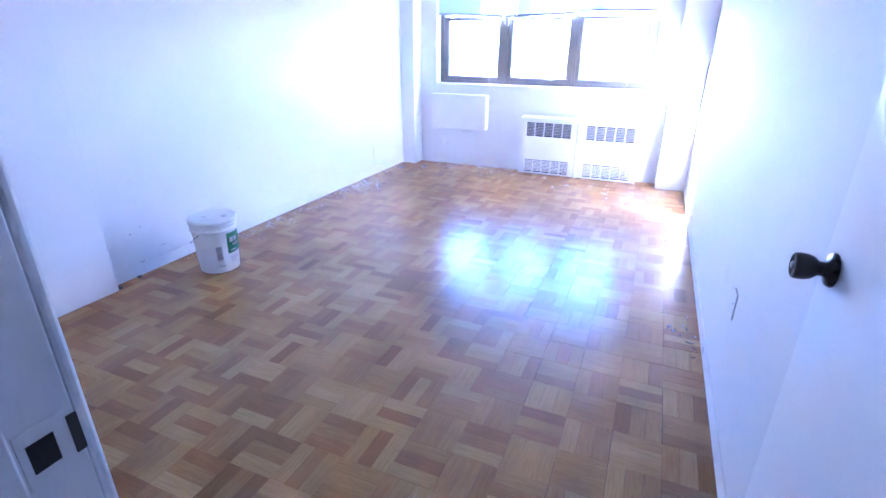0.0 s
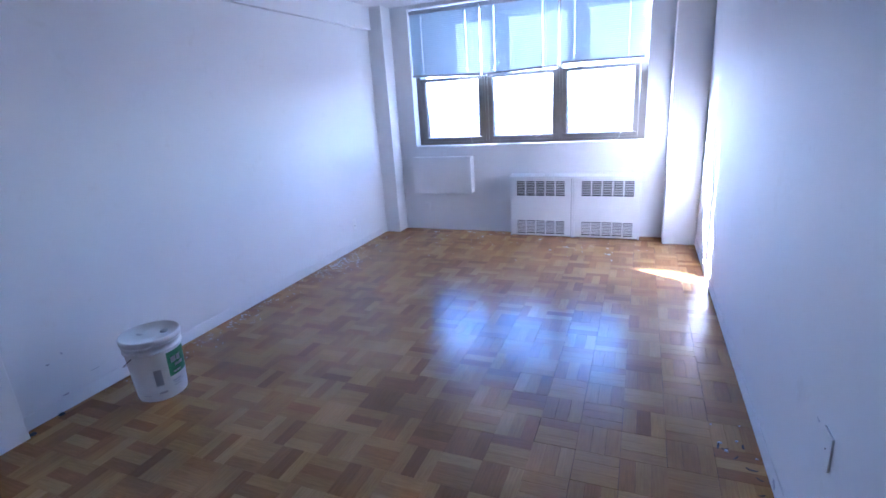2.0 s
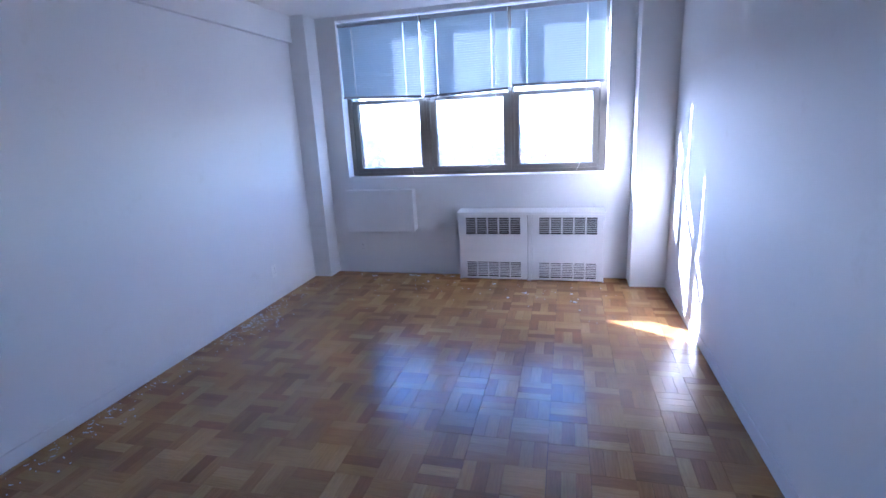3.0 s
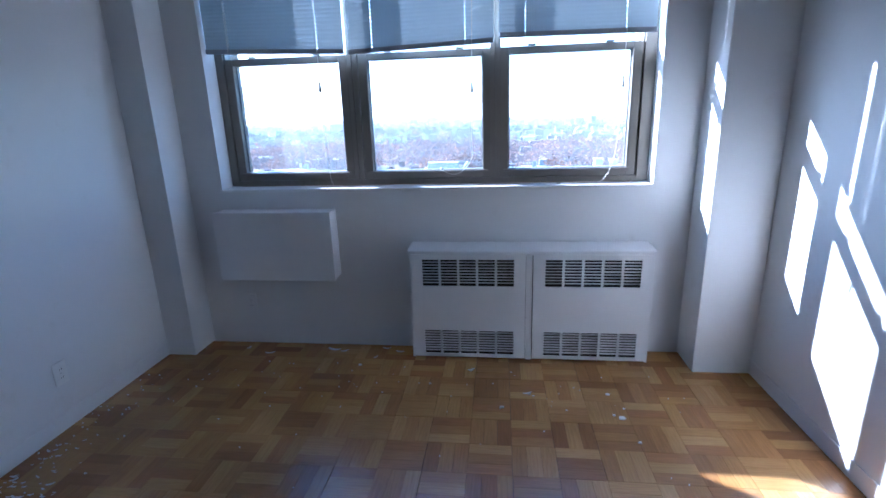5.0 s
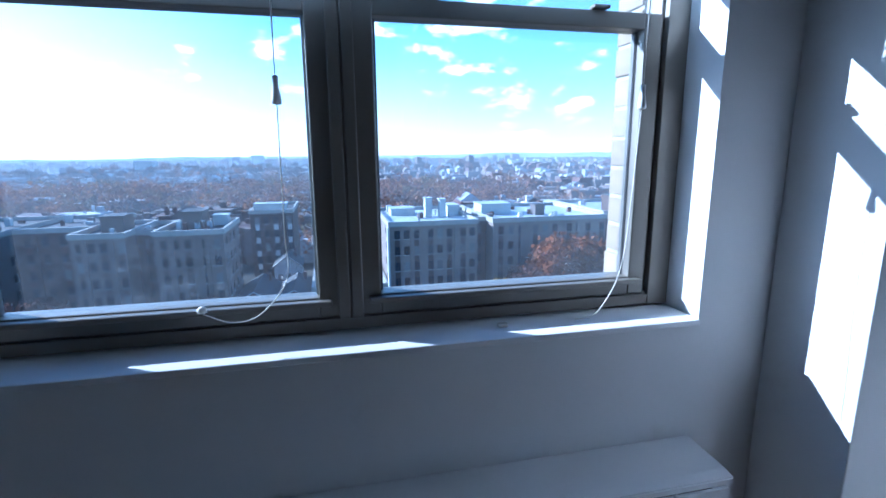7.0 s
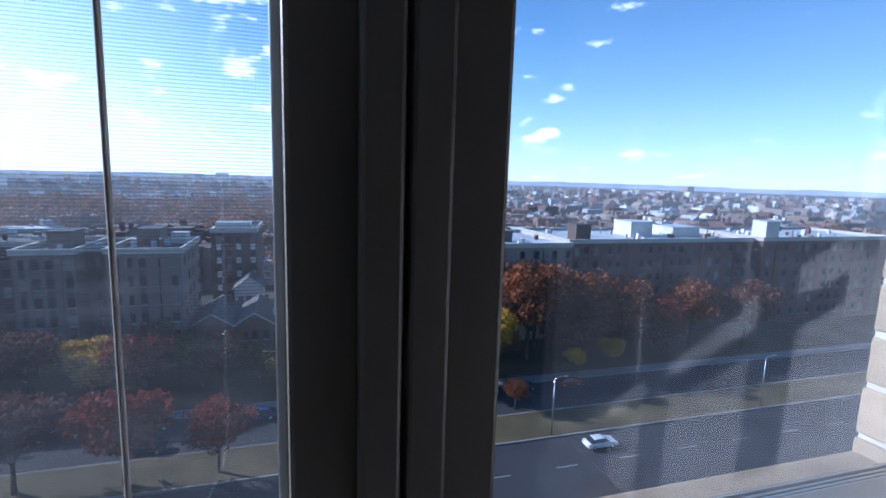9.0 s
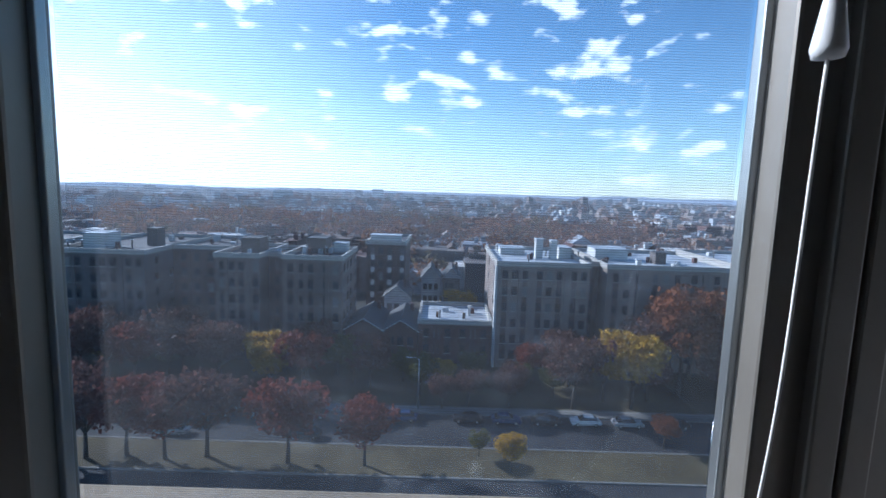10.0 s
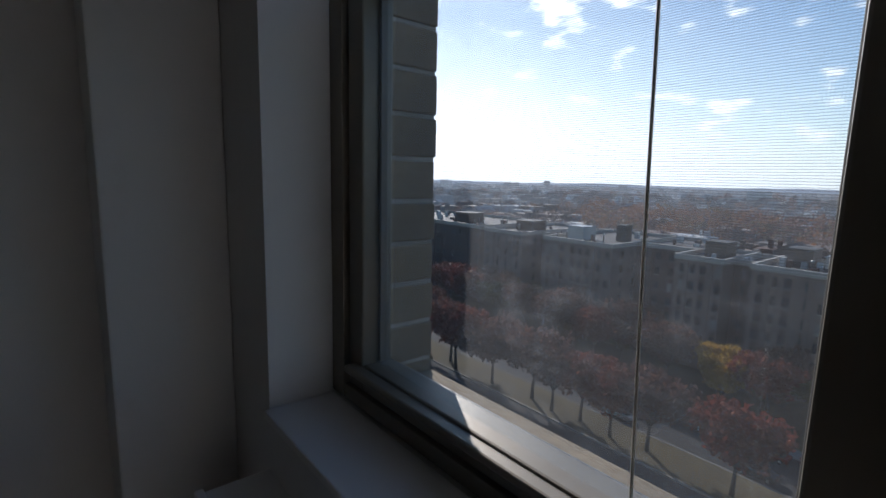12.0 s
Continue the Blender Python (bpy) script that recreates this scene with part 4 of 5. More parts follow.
def tree(name, leaves, height, spread, seed, label):
    rg = random.Random(seed)
    t = thing(name, label, "tree", group="street trees")
    fork = height * 0.3
    bm = tube([(0, 0, -0.1), (0.05, 0.03, fork * 0.5), (0.12, -0.05, fork)], [height * 0.026, height * 0.02, height * 0.017], 8)
    tips = []
    for k in range(7):
        a = k * 0.898 + rg.uniform(-0.3, 0.3)
        reach = spread * rg.uniform(0.45, 0.8)
        tip = Vector((reach * math.cos(a), reach * math.sin(a), height * rg.uniform(0.55, 0.85)))
        midp = Vector((tip.x * 0.4, tip.y * 0.4, fork + (tip.z - fork) * 0.55))
        tube([(0.12, -0.05, fork - 0.2), midp, tip], [height * 0.011, height * 0.007, height * 0.002], 5, bm)
        tips.append(tip)
        for j in range(2):
            e = midp.lerp(tip, 0.4) + Vector((rg.uniform(-1, 1), rg.uniform(-1, 1), rg.uniform(0.2, 1))) * spread * 0.35
            tube([midp, e], [height * 0.005, height * 0.0015], 4, bm)
            tips.append(e)
    part("trunk", bm, BARK, t)
    bm = bmesh.new()
    for p in tips:
        leaf_cloud(bm, p, spread * 0.46, height * 0.17, 150, 0.34, rg, -0.12)
    leaf_cloud(bm, (0, 0, height * 0.66), spread * 0.85, height * 0.3, 800, 0.34, rg, 0.0)
    part("crown", bm, LEAVES[leaves], t)
    return t


def plant(ob, spots):
    first = True
    for x, y, s, a in spots:
        x = ox(x)
        m = pose(x, y, G + 0.1, 0, 0, a) @ Matrix.Scale(s, 4)
        if first:
            ob.matrix_basis = m
            first = False
        else:
            c = copy_thing(ob, pose(x, y, G + 0.1, 0, 0, a))
            c.scale = (s, s, s)


plant(tree("street_tree", "red", 11.5, 4.6, 1, "street tree with dark red autumn leaves"), [(-20.3, 63.2, 1, 0), (-39.4, 64, 0.95, 80), (-63, 62, 1.1, 200), (-96, 64, 1.1, 30), (-11.4, 63.2, 0.8, 120), (-86, 86, 1.2, 10), (64, 86, 1.1, 50), (-24.5, 85, 0.95, 15), (-51, 85.5, 1.0, 77), (-103, 85, 1.1, 5), (12.5, 91, 0.7, 33), (-34.6, 63.4, 0.9, 140)])
plant(tree("street_tree", "plum", 12, 5.0, 2, "street tree with thin brownish plum leaves"), [(-30.1, 64.2, 1, 0), (-47.7, 63.8, 1.05, 70), (-55, 62.8, 1, 160), (-75, 63, 1.1, 220), (17.1, 81, 1.05, 40), (-110, 63, 1.1, 90), (44, 84, 1.2, 190), (-68, 87, 1.0, 300), (-38, 86, 1.0, 20), (-44.5, 88, 1.1, 250), (-60, 86, 1.1, 130), (-93, 87, 1.1, 60), (-25, 90, 0.9, 110), (31, 90, 1.2, 30), (18.5, 90, 0.9, 280), (-129, 64, 1.1, 0), (-148, 63, 1.1, 30), (-43.5, 63, 0.95, 10), (-14, 87, 0.8, 200), (84, 86, 1.2, 90), (1.5, 80.5, 0.55, 40), (7.5, 81, 0.6, 140), (-2.5, 79.5, 0.5, 10), (-57, 88, 1.0, 70), (-83, 88, 1.1, 250), (-66, 63.5, 1.05, 20), (-83, 63.5, 1.1, 70), (29.5, 84.5, 0.8, 200), (41, 84, 0.9, 20), (60, 81, 0.7, 70)])
plant(tree("street_tree", "yellow", 12, 4.8, 3, "street tree with yellow autumn leaves"), [(26, 81.5, 1.1, 0), (-31, 88, 0.8, 60), (41, 79, 0.42, 100), (-2.5, 86, 0.5, 20), (-58, 90, 0.7, 10), (5.5, 62.6, 0.42, 70), (22.5, 84, 0.9, 130), (-29, 84, 0.75, 40), (1.5, 124, 0.85, 15), (49, 80.5, 0.5, 15)])
plant(tree("street_tree", "rust", 13, 5.2, 4, "tall tree with rusty brown autumn leaves"), [(36, 88, 1.55, 0), (47, 90, 1.35, 120), (55, 87, 1.1, 220), (-120, 86, 1.2, 40), (72, 88, 1.2, 10), (26, 69.6, 0.4, 60), (40, 93, 1.5, 70), (-78, 91, 1.0, 100), (-112, 88, 1.2, 130), (-135, 86, 1.2, 230), (59, 92, 1.2, 60)])
plant(tree("street_tree", "olive", 10, 4.2, 5, "tree with olive green and yellow leaves"), [(-17, 88, 0.85, 0), (-9, 90, 0.6, 90), (-77, 88, 1.1, 40), (2, 66, 0.35, 40), (-48, 90, 0.7, 170), (10, 87, 0.5, 30), (-6, 84.5, 0.7, 60), (-20.5, 92, 0.8, 200), (2.5, 90, 0.6, 310), (-72, 92, 1.0, 80), (15, 85, 0.55, 90)])


# ---- cars and lamps ----
def car(paint_key, label):
    c = thing("parked_car", label, "car", group="parked cars")
    prof = [(-2.2, 0.35), (-2.25, 0.75), (-2.1, 0.92), (-1.2, 0.98), (1.15, 0.95), (2.05, 0.82), (2.22, 0.62), (2.2, 0.33)]
    bm = bmesh.new()
    sides = [[bm.verts.new((x, s * (0.88 if z < 0.9 else 0.84), z)) for x, z in prof] for s in (-1, 1)]
    for j in range(len(prof)):
        k = (j + 1) % len(prof)
        bm.faces.new((sides[0][j], sides[0][k], sides[1][k], sides[1][j]))
    bm.faces.new(sides[0][::-1])
    bm.faces.new(sides[1])
    bmesh.ops.bevel(bm, geom=bm.edges[:], offset=0.05, segments=2, affect="EDGES")
    part("body", bm, CARS[paint_key], c)
    for nm, pr, w, ma in (("cabin_glass", [(-1.75, 0.94), (-1.2, 1.36), (0.3, 1.38), (1.05, 0.93)], (0.8, 0.62), PANE), ("roof", [(-1.22, 1.36), (-1.1, 1.43), (0.22, 1.44), (0.36, 1.36)], (0.62, 0.56), CARS[paint_key])):
        bm = bmesh.new()
        zmax = max(z for _, z in pr)
        sides = [[bm.verts.new((x, s * (w[1] if z > zmax - 0.05 else w[0]), z)) for x, z in pr] for s in (-1, 1)]
        for j in range(4):
            k = (j + 1) % 4
            bm.faces.new((sides[0][j], sides[0][k], sides[1][k], sides[1][j]))
        bm.faces.new(sides[0][::-1])
        bm.faces.new(sides[1])
        part(nm, bm, ma, c)
    for x in (-1.35, 1.38):
        for s in (-1, 1):
            w = part("wheel", lathe([(0.2, -0.1), (0.31, -0.1), (0.33, -0.06), (0.33, 0.06), (0.31, 0.1), (0.2, 0.1)], 18, pose(x, s * 0.78, 0.33, 90, 0, 0)), RUBBER, c)
            part("rim", lathe([(0.19, -0.104), (0.19, 0.104)], 14, pose(x, s * 0.78, 0.33, 90, 0, 0)), STEEL, w)
    for s in (-1, 1):
        part("headlight", box(2.13, 2.215, s * 0.66 - 0.16, s * 0.66 + 0.16, 0.62, 0.74, 0.02), STEEL, c)
        part("tail_light", box(-2.24, -2.17, s * 0.66 - 0.15, s * 0.66 + 0.15, 0.72, 0.86, 0.02), CARS["red"], c)
    return c


def park(ob, spots):
    for k, (x, y, a) in enumerate(spots):
        if k == 0:
            ob.matrix_basis = pose(ox(x), y, G, 0, 0, a)
        else:
            copy_thing(ob, pose(ox(x), y, G, 0, 0, a))


park(car("white", "white parked car on the service road"), [(-27, 75.6, 0), (17.6, 75.8, 180), (32.2, 57.6, 0), (-66, 75.6, 180), (-96, 69.6, 0)])
park(car("silver", "silver parked car on the service road"), [(-52, 75.8, 180), (-13.9, 75.8, 0), (23.5, 75.7, 0), (-81, 75.8, 0), (-37, 69.8, 180), (-4.5, 91, 90)])
park(car("black", "black parked car on the service road"), [(-40, 75.7, 0), (1.1, 75.7, 180), (12, 75.7, 0), (-59, 75.8, 0), (-20, 69.8, 180), (30, 75.8, 0)])
park(car("blue", "dark blue parked car on the service road"), [(-8, 75.6, 180), (-33.5, 75.7, 0), (-73, 75.6, 180), (6.5, 75.7, 0), (-45, 52, 0)])
park(car("red", "dark red parked car on the service road"), [(-46, 75.8, 0), (-20.5, 75.7, 180), (38, 75.7, 0)])


def lamp(spots):
    t = thing("street_lamp", "tall pale steel street lamp with a short arm", "street lamp", group="street lamps")
    part("pole", tube([(0, 0, -0.1), (0, 0, 4), (0, 0, 8)], [0.11, 0.085, 0.06], 10), STEEL, t)
    part("arm", tube([(0, 0, 7.9), (0.5, 0, 8.2), (1.4, 0, 8.25)], 0.04, 8), STEEL, t)
    part("lamp_head", box(1.3, 2.0, -0.14, 0.14, 8.17, 8.3, 0.05), STEEL, t)
    for k, (x, y, a) in enumerate(spots):
        if k == 0:
            t.matrix_basis = pose(ox(x), y, G + 0.1, 0, 0, a)
        else:
            copy_thing(t, pose(ox(x), y, G + 0.1, 0, 0, a))


lamp([(27.6, 61.6, 0), (-6, 79.5, 180), (62, 61.6, 0), (-58, 79.5, 180)])


# ---- buildings ----
ME_WIN = mesh_of("window", box(-0.55, 0.55, -0.05, 0.12, -0.85, 0.85), PANE_F)
ME_SILL = mesh_of("window_sill", box(-0.62, 0.62, -0.14, 0.1, -0.97, -0.86), TRIM_F)


def facade(parent, p, q, z0, z1, storeys, cols, sills=True):
    """Windows on the wall from p to q (in plan), seen from its right-hand side."""
    p, q = Vector((*p, 0)), Vector((*q, 0))
    d = (q - p).normalized()
    yaw = math.degrees(math.atan2(d.y, d.x))
    for s in range(storeys):
        for c in range(cols):
            f = (c + 0.5 + (0.16 if c % 3 == 0 else -0.12 if c % 3 == 2 else 0)) / cols
            pt = p.lerp(q, f)
            m = pose(pt.x, pt.y, z0 + (s + 0.55) * (z1 - z0 - 0.8) / storeys, 0, 0, yaw)
            shared("window", ME_WIN, parent, m)
            if sills:
                shared("window_sill", ME_SILL, parent, m)


def block(label, x0, x1, y0, y1, z1, key, storeys, cols, side=None, side_cols=3, roof=ROOF_D, extras=(), strip=""):
    x0, x1 = ox(x0), ox(x1) - 0.03
    extras = [(ox(e[0]), ox(e[1]), *e[2:]) for e in extras]
    b = thing("apartment_building", label, "building", ((x0 + x1) / 2, (y0 + y1) / 2, G))
    wall = box(x0, x1, y0, y1, G - 0.05, z1 - 0.6)
    for k in range(max(2, int((x1 - x0) / 9))):
        xx = x0 + (k + 0.5) * (x1 - x0) / max(2, int((x1 - x0) / 9))
        bx(wall, xx - 0.35, xx + 0.35, y0 - 0.22, y0 - 0.002, G, z1 - 1.0)
    part("wall", wall, WALLS_F[key], b)
    bm = bmesh.new()
    for a in ((x0 - 0.25, x1 + 0.25, y0 - 0.25, y0 + 0.25), (x0 - 0.25, x1 + 0.25, y1 - 0.25, y1 + 0.25), (x0 - 0.25, x0 + 0.25, y0 + 0.25, y1 - 0.25), (x1 - 0.25, x1 + 0.25, y0 + 0.25, y1 - 0.25)):
        bx(bm, *a, z1 - 0.6, z1 + 0.35)
    part("parapet", bm, TRIM_F, b)
    part("roof", box(x0 + 0.25, x1 - 0.25, y0 + 0.25, y1 - 0.25, z1 - 0.599, z1 - 0.45), roof, b)
    facade(b, (x0, y0), (x1, y0), G + 1, z1, storeys, cols)
    for c in range(cols):
        if c % 3 != 1:
            f = (c + 0.5 + (0.16 if c % 3 == 0 else -0.12)) / cols
            xx = x0 + f * (x1 - x0)
            part("spandrel_strip", box(xx - 0.5, xx + 0.5, y0 - 0.03, y0 - 0.001, G + 3, z1 - 2), WALLS_F[strip or ("brown" if key != "brown" else "red")], b)
    if side == "r":
        facade(b, (x1, y0), (x1, y1), G + 1, z1, storeys, side_cols)
    if side == "l":
        facade(b, (x0, y1), (x0, y0), G + 1, z1, storeys, side_cols)
    rr = random.Random(int(x0 * 10) + 7000)
    for _ in range(int((x1 - x0) * 0.55)):
        ux, uy, s, hh = rr.uniform(x0 + 1, x1 - 2.5), rr.uniform(y0 + 1, y1 - 3), rr.uniform(0.4, 1.3), rr.uniform(0.5, 1.7)
        if any(e[0] - s < ux < e[1] + 0.2 and e[2] - s < uy < e[3] + 0.2 for e in extras):
            continue
        if rr.random() < 0.4:
            part("vent_pipe", lathe([(0.16, z1 - 0.45), (0.16, z1 + hh - 0.3), (0.3, z1 + hh - 0.25), (0.3, z1 + hh)], 8, pose(ux, uy, 0)), STEEL, b)
        else:
            part("roof_hatch", box(ux, ux + s, uy, uy + s, z1 - 0.45, z1 - 0.4 + hh, 0.04), rr.choice((WALLS_F["white"], WALLS_F["tan"], WALLS_F["red"], ROOF_L)), b)
    for ex0, ex1, ey0, ey1, h, k2 in extras:
        e = part("roof_house", box(ex0, ex1, ey0, ey1, z1 - 0.45, z1 + h), WALLS_F[k2], b)
        part("cap", box(ex0 - 0.15, ex1 + 0.15, ey0 - 0.15, ey1 + 0.15, z1 + h + 0.001, z1 + h + 0.2), ROOF_L if k2 == "white" else ROOF_D, e)
    return b


ZR = -12.2
# recessed courts take darker brown brick, their shade put into the colour
block("six-storey grey brick apartment wing, in shade", -92, -79.5, 98.2, 128, ZR, "grey", 6, 6, "r", 4, ROOF_D, [(-88, -83, 106, 112, 2.2, "brown")])
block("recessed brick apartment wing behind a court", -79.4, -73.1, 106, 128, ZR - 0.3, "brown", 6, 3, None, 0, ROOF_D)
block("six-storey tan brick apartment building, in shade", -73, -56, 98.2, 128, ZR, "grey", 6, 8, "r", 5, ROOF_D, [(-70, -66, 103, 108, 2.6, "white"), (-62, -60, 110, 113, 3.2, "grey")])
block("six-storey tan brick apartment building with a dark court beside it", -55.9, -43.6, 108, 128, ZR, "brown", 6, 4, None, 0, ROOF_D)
block("six-storey tan brick apartment wing, in shade", -43.5, -35.6, 98.2, 115, ZR, "tan", 6, 4, None, 0, ROOF_D, [(-41, -37.5, 104, 109, 2.4, "tan")])
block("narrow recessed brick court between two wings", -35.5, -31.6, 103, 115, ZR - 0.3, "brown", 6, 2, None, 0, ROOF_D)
block("six-storey tan brick apartment wing beside low houses", -31.5, -20.9, 98.2, 114, ZR, "tan", 6, 5, "r", 4, ROOF_D, [(-29, -25.5, 106, 111, 2.6, "tan"), (-24.5, -22, 109, 112, 1.4, "white")])
block("older six-storey brick apartment building at the back", -20.7, -11.6, 127, 146, -12.2, "brown", 6, 4, None, 0, ROOF_D, [(-20, -13, 129, 133, 1.4, "white")], "white")
cream = block("six-storey cream brick apartment wing with white roof houses", 6.9, 23.4, 98.4, 124, ZR, "cream", 6, 8, "l", 2, ROOF_L, [(15.4, 16.8, 109, 111, 3.6, "white"), (18.2, 19.4, 108, 110, 3.4, "white"), (20.2, 22.6, 110, 115, 1.8, "white"), (9, 14, 114, 119, 0.9, "white")])
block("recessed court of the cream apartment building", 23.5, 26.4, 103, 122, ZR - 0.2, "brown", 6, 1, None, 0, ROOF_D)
block("long six-storey cream brick apartment wing", 26.5, 50, 98.4, 124, ZR, "cream", 6, 10, None, 2, ROOF_L, [(27.5, 34, 110, 116, 1.8, "white"), (38, 40, 106, 109, 1.8, "grey")])
block("long six-storey dark brick apartment building", 50.6, 99, 100.5, 125, ZR + 0.4, "red", 6, 18, None, 0, ROOF_L, [(52.5, 56, 101.5, 105, 3.4, "brown"), (72, 78, 110, 117, 3.2, "white"), (84, 92, 110, 118, 1.8, "white")])
block("brick corner apartment building with pale roof tower", 99.5, 142, 98, 122, ZR + 0.8, "red", 6, 14, "l", 4, ROOF_L, [(101, 105, 99, 103, 4, "white")])
block("dark six-storey apartment building down the avenue", -142, -93, 97.5, 126, ZR + 0.4, "brown", 6, 16, "r", 5, ROOF_D, [(-110, -104, 104, 110, 2.4, "brown")])
block("pale brick apartment building far down the avenue", -205, -146, 96, 126, ZR + 1, "cream", 6, 18, "r", 5, ROOF_D, [(-170, -160, 105, 112, 3.0, "red")])
block("brick apartment building further down the avenue", -290, -215, 95, 126, ZR + 2, "red", 6, 18, "r", 5, ROOF_L)


# added white strip, its colour stands in for sun on the corner
part("corner_pier", box(ox(6.9) - 0.4, ox(6.9) - 0.001, 98.3, 99.9, G, ZR - 0.7), WALLS_F["white"], cream, "added pale strip painting in the building's sunlit corner")


def house(x0, x1, y0, y1, eave, ridge, key, label):
    x0, x1 = ox(x0), ox(x1)
    h = thing("house", label, "house", ((x0 + x1) / 2, (y0 + y1) / 2, G))
    part("wall", box(x0, x1, y0, y1, G - 0.05, eave), WALLS_F[key], h)
    xm = (x0 + x1) / 2
    bm = bmesh.new()
    for a, b, s in ((x0 - 0.4, xm, 1), (x1 + 0.4, xm, -1)):
        lo = [(a, y0 - 0.5, eave - 0.2), (b, y0 - 0.5, ridge), (b, y1 + 0.3, ridge), (a, y1 + 0.3, eave - 0.2)]
        vs = [bm.verts.new(p) for p in lo] + [bm.verts.new((p[0], p[1], p[2] + 0.3)) for p in lo]
        for f in ((0, 1, 2, 3), (7, 6, 5, 4), (0, 4, 5, 1), (1, 5, 6, 2), (2, 6, 7, 3), (3, 7, 4, 0)):
            bm.faces.new([vs[k] for k in f])
    part("roof", bm, ROOF_D, h)
    bm = bmesh.new()
    vs = [bm.verts.new(p) for p in ((x0, y0 - 0.02, eave), (x1, y0 - 0.02, eave), (xm, y0 - 0.02, ridge - 0.05), (x0, y0 + 0.25, eave), (x1, y0 + 0.25, eave), (xm, y0 + 0.25, ridge - 0.05))]
    for f in ((0, 1, 2), (5, 4, 3), (0, 3, 4, 1), (1, 4, 5, 2), (2, 5, 3, 0)):
        bm.faces.new([vs[k] for k in f])
    part("gable", bm, WALLS_F["white"] if key == "grey" else WALLS_F[key], h)
    bm = tube([(x0 - 0.4, y0 - 0.55, eave), (xm, y0 - 0.55, ridge + 0.2), (x1 + 0.4, y0 - 0.55, eave)], 0.12, 5)
    part("barge_board", bm, WALLS_F["white"], h)
    part("chimney", box(xm + 1.2, xm + 1.9, y1 - 3, y1 - 2.2, eave, ridge + 0.9), WALLS_F["red"], h)
    facade(h, (x0, y0), (x1, y0), G + 0.5, eave, 2, 3)
    return h


house(-20.4, -13.6, 99, 113, -26.4, -24.2, "red", "brick row house with a dark gabled roof")
house(-13.4, -7.2, 99, 113, -26.4, -24.3, "red", "brick row house with a dark gabled roof and pale eaves")
block("low brick row houses with a pale flat roof", -7.1, 6.4, 100.5, 116, -24.6, "red", 2, 6, None, 0, ROOF_L)
house(-8.5, -3.5, 146, 156, -24.5, -21.2, "white", "white wooden house with a steep gable behind the row")
house(-2.6, 2.2, 150, 160, -25.0, -22.0, "grey", "grey wooden house with a steep gable")
house(-15.5, -10.0, 118.5, 126, -24.0, -21.6, "white", "white wooden house squeezed behind the brick row")

# ---- the far city ----
rg = random.Random(11)


def far_boxes(name, count, near, far, keys, label, hmin, hmax, wmax):
    """Roofs and walls of the far city in one mesh per tone."""
    data = {k: ([], []) for k in sorted(set(keys))}

    def add(k, x0, x1, y0, y1, z0, z1, gable):
        vs, fs = data[k]
        n = len(vs)
        vs += [(x0, y0, z0), (x1, y0, z0), (x1, y1, z0), (x0, y1, z0), (x0, y0, z1), (x1, y0, z1), (x1, y1, z1), (x0, y1, z1)]
        fs += [tuple(n + q for q in f) for f in ((0, 1, 5, 4), (1, 2, 6, 5), (2, 3, 7, 6), (3, 0, 4, 7))]
        if gable:
            xm, zt = (x0 + x1) / 2, z1 + (x1 - x0) * 0.35
            vs += [(xm, y0, zt), (xm, y1, zt)]
            fs += [tuple(n + q for q in f) for f in ((4, 5, 8), (6, 7, 9), (5, 6, 9, 8), (7, 4, 8, 9))]
        else:
            fs.append((n + 4, n + 5, n + 6, n + 7))

    for _ in range(count):
        r, a = near + (far - near) * rg.random() ** 1.7, radians(rg.uniform(-85, 58))
        x, y = r * math.sin(a), r * math.cos(a)
        if y < 97 or (y < 160 and -300 < x < 145) or (230 < y < 390 and -0.75 < (x - 20) / y < 0.35 and rg.random() < 0.5):
            continue
        w, d, h = rg.uniform(5, wmax), rg.uniform(6, wmax), rg.uniform(hmin, hmax)
        k = rg.choice(keys)
        gable = rg.random() < 0.2 and w < 11
        add(k, x - w / 2, x + w / 2, y, y + d, G - 0.05, G + h, gable)
        if not gable:
            for _ in range(rg.randint(0, 3)):
                u, v, s = rg.uniform(-0.4, 0.3), rg.uniform(0.1, 0.8), rg.uniform(0.6, 2.2)
                add(k, x + u * w, x + u * w + s, y + v * d, y + v * d + s, G + h, G + h + rg.uniform(0.8, 3), False)
    for k, (vs, fs) in data.items():
        me = bpy.data.meshes.new(name)
        me.from_pydata(vs, [], fs)
        me.materials.append(HAZED_ROOF if k == "roof" else WALLS_F[k])
        tagged(new(name, me), label, "far houses", "", "stuff")


far_boxes("far_houses", 3800, 150, 1700, ["white", "red", "grey", "red", "tan", "cream", "cream", "brown", "roof", "roof", "tan"], "low houses and roofs of the far city, roofs tinted with haze", 5, 12, 17)
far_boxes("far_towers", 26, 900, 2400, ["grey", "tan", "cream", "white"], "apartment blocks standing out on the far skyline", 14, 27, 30)

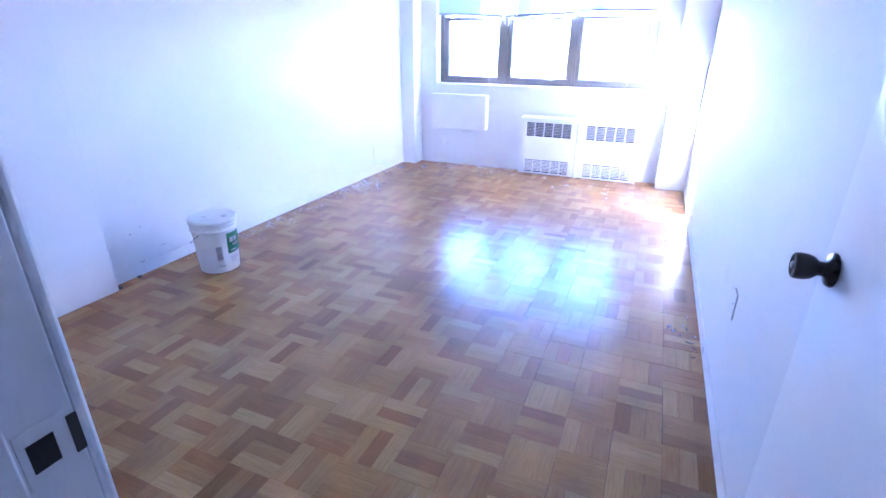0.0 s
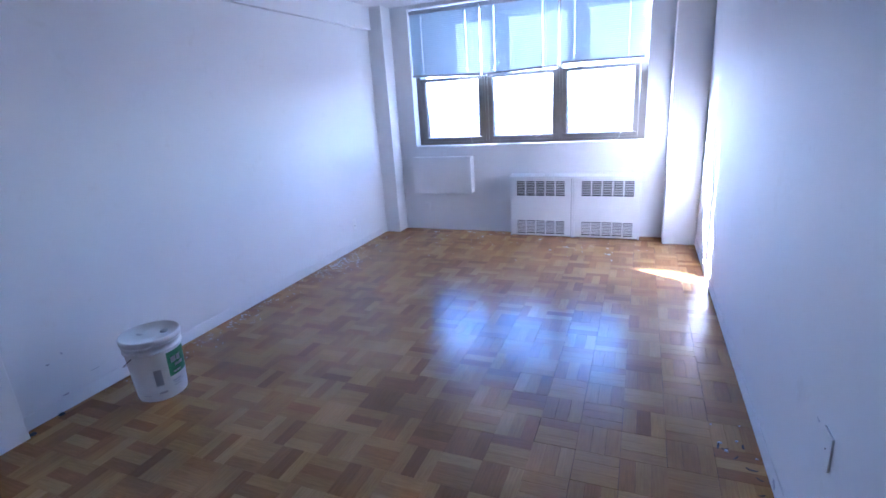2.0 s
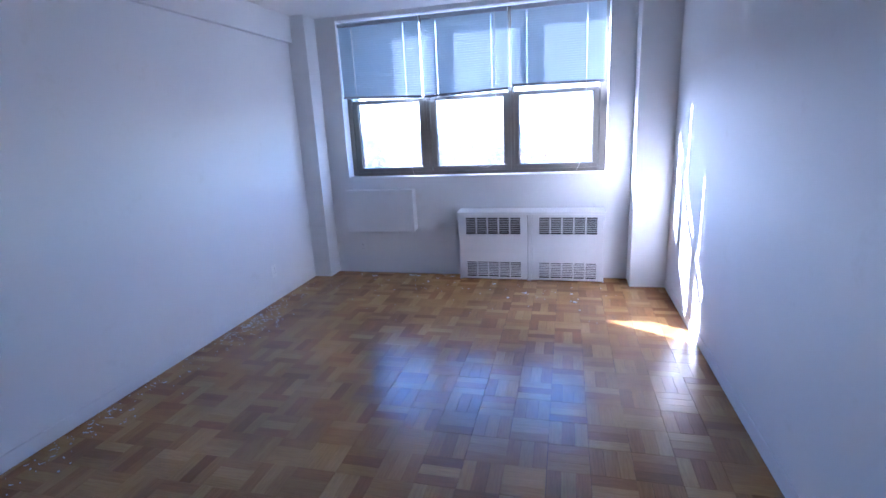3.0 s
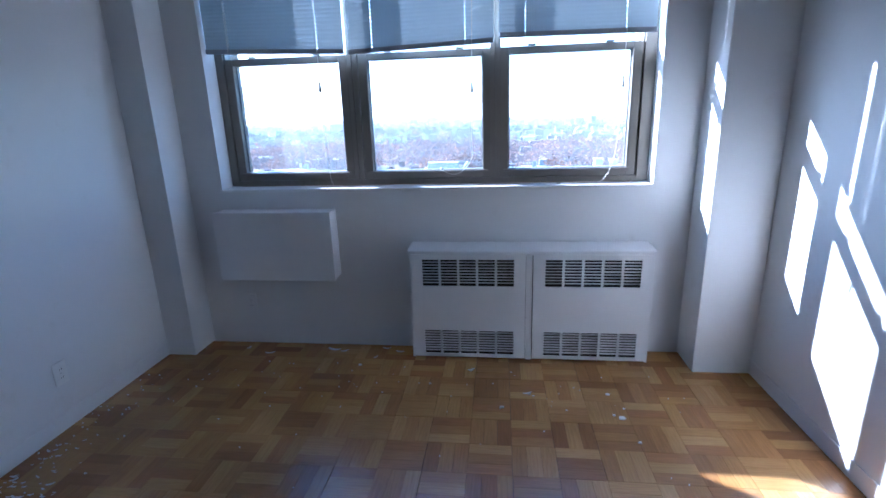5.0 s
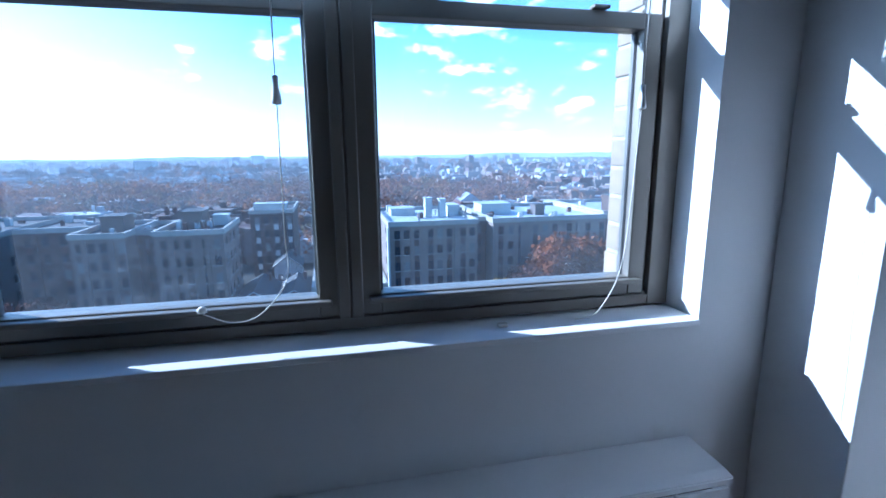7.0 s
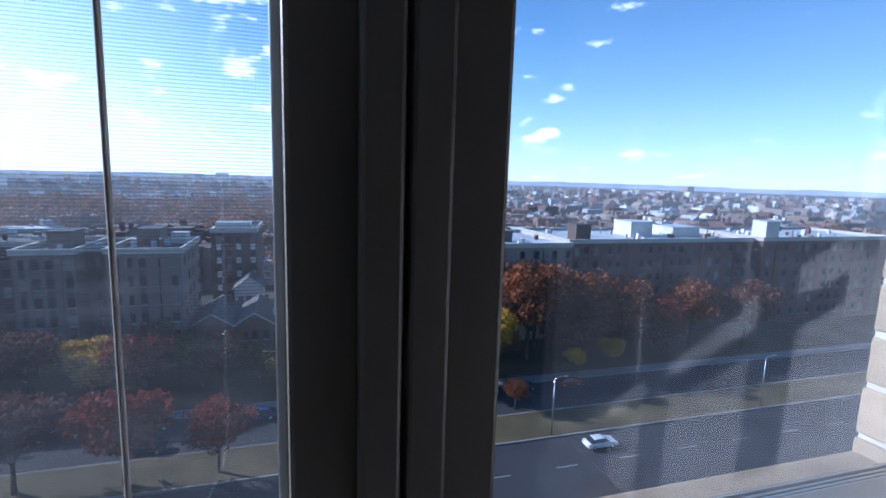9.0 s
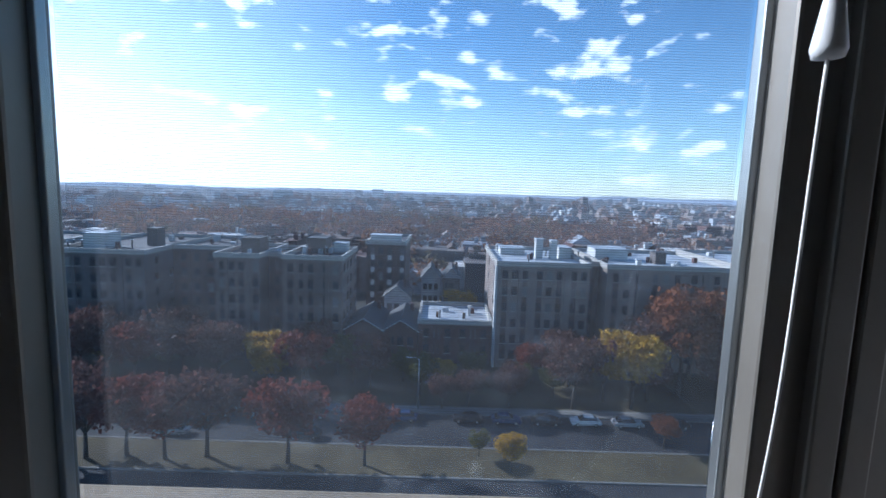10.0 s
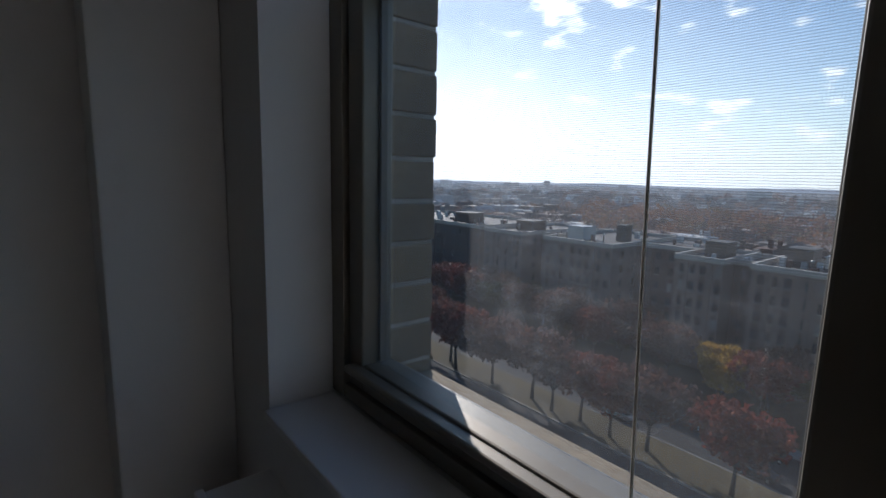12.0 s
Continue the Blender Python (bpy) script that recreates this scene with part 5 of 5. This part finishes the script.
bms = {k: bmesh.new() for k in ("rust", "red", "plum", "olive")}
for _ in range(2000):
    band = rg.random()
    if band < 0.38:
        y = rg.uniform(225, 400)
        x = rg.uniform(-0.75, 0.35) * y + 20
        if noise.noise((x * 0.017, y * 0.03, 7.0)) < -0.08:
            continue
    else:
        r, a = 150 + 1500 * rg.random() ** 1.5, radians(rg.uniform(-85, 58))
        x, y = r * math.sin(a), r * math.cos(a)
    if y < 95 or (y < 160 and -300 < x < 145):
        continue
    k = rg.choice(("rust", "rust", "rust", "red", "plum", "plum", "olive"))
    h = rg.uniform(8, 20) if band < 0.38 else rg.uniform(7, 18) if noise.noise((x * 0.012, y * 0.012, 4.0)) > -0.1 else rg.uniform(5, 9)
    leaf_cloud(bms[k], (x, y, G + h * 0.6), h * rg.uniform(0.42, 0.62), h * 0.45, 190, rg.uniform(0.55, 0.9) * max(1, y / 450), rg)
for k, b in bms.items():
    tagged(new("far_trees", mesh_of("far_trees", b, HAZED_LEAVES[k])), "rusty autumn tree crowns of the far city, haze mixed into their colour", "far trees", "", "stuff")
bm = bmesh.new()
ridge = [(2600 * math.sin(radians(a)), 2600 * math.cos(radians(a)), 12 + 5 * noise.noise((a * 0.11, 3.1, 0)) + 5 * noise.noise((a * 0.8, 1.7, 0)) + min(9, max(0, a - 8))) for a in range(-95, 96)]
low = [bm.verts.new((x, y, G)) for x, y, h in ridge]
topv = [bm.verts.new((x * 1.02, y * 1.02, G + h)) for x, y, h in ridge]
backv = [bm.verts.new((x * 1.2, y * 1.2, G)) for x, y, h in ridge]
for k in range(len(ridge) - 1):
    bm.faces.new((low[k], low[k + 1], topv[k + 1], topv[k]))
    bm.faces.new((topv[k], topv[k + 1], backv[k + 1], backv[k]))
# blue-grey of the ridge is skyline haze put into its colour
solid("backdrop_hills", bm, mat("hazed_hills", (0.34, 0.38, 0.44), 1.0, 0, 0.25, 0.004, 0.05, 0), "low wooded hills along the skyline, paled with painted haze", "hills")

# broken fair-weather clouds as a far shell
bm = bmesh.new()
grid = [[bm.verts.new((3300 * math.sin(radians(a)) * math.cos(radians(e)), 3300 * math.cos(radians(a)) * math.cos(radians(e)), 3300 * math.sin(radians(e)))) for e in (-0.55, *range(1, 23))] for a in range(-88, 69, 4)]
for p, q in zip(grid, grid[1:]):
    for k in range(22):
        bm.faces.new((p[k], q[k], q[k + 1], p[k + 1])).smooth = True
solid("backdrop_clouds", bm, CLOUD, "scattered small white clouds in a blue sky", "clouds")

# added glowing sheets that paint haze over the far city
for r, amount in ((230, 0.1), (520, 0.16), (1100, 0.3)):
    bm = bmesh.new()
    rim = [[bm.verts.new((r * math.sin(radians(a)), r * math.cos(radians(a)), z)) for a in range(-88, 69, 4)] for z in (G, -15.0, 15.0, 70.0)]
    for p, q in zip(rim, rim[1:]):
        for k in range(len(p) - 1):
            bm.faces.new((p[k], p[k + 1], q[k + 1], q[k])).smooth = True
    sheet = solid("backdrop_haze", bm, haze_mat("haze", amount), "glowing see-through sheet painting thin pale haze over the far city", "haze")
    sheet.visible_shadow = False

# ---- parquet, last ----
BLK, SW = 0.19, 0.19 / 3
rp = random.Random(8)


def strip_mesh():
    bm = bmesh.new()
    bx(bm, -BLK / 2 + 0.0009, BLK / 2 - 0.0009, -SW / 2 + 0.0004, SW / 2 - 0.0004, -0.011, 0.0)
    uvl = bm.loops.layers.uv.new("UVMap")
    for f in bm.faces:
        for lp in f.loops:
            lp[uvl].uv = (lp.vert.co.x, lp.vert.co.y)
    return mesh_of("parquet_strip", bm, STRIP)


me_strip = strip_mesh()
verts, faces, uvs = [], [], []
X0, Y0 = XL - 0.75, YD - 0.14
nx, ny = int((XR - X0) / BLK) + 1, int((YW - Y0) / BLK) + 1
for i in range(nx):
    for j in range(ny):
        cx, cy = XR - (i + 0.5) * BLK, YW - 0.02 - (j + 0.5) * BLK
        turn = (i + j) % 2
        bt = (rp.gauss(0, 0.05), rp.gauss(0, 0.05))
        cx, cy = cx + rp.uniform(-0.0007, 0.0007), cy + rp.uniform(-0.0007, 0.0007)
        for k in range(3):
            o = (k - 1) * SW
            px, py = (cx + o, cy) if turn else (cx, cy + o)
            dz = rp.uniform(-0.0002, 0.0002)
            m = pose(px, py, dz, bt[0] + rp.gauss(0, 0.04), bt[1] + rp.gauss(0, 0.04), 90 if turn else 0)
            if i < 10 and 3 <= j < 13:
                shared("parquet_strip", me_strip, floor, m)
            else:
                base = len(verts)
                hx, hy = BLK / 2 - 0.0009, SW / 2 - 0.0004
                loc = [(-hx, -hy), (hx, -hy), (hx, hy), (-hx, hy)]
                verts += [m @ Vector((a, b, 0)) for a, b in loc] + [m @ Vector((a, b, -0.011)) for a, b in loc]
                fs = [(0, 1, 2, 3), (4, 5, 1, 0), (5, 6, 2, 1), (6, 7, 3, 2), (7, 4, 0, 3)]
                for f in fs:
                    faces.append(tuple(base + q for q in f))
                    uvs += [loc[q % 4] for q in f]
me = bpy.data.meshes.new("parquet_strips")
me.from_pydata([tuple(v) for v in verts], [], faces)
layer = me.uv_layers.new(name="UVMap")
for k, uvp in enumerate(uvs):
    layer.data[k].uv = uvp
me.materials.append(STRIPS)
rest = tagged(new("parquet_strips", me), "worn varnished oak strips laid in basket weave", "", "", "stuff")
rest.parent = floor
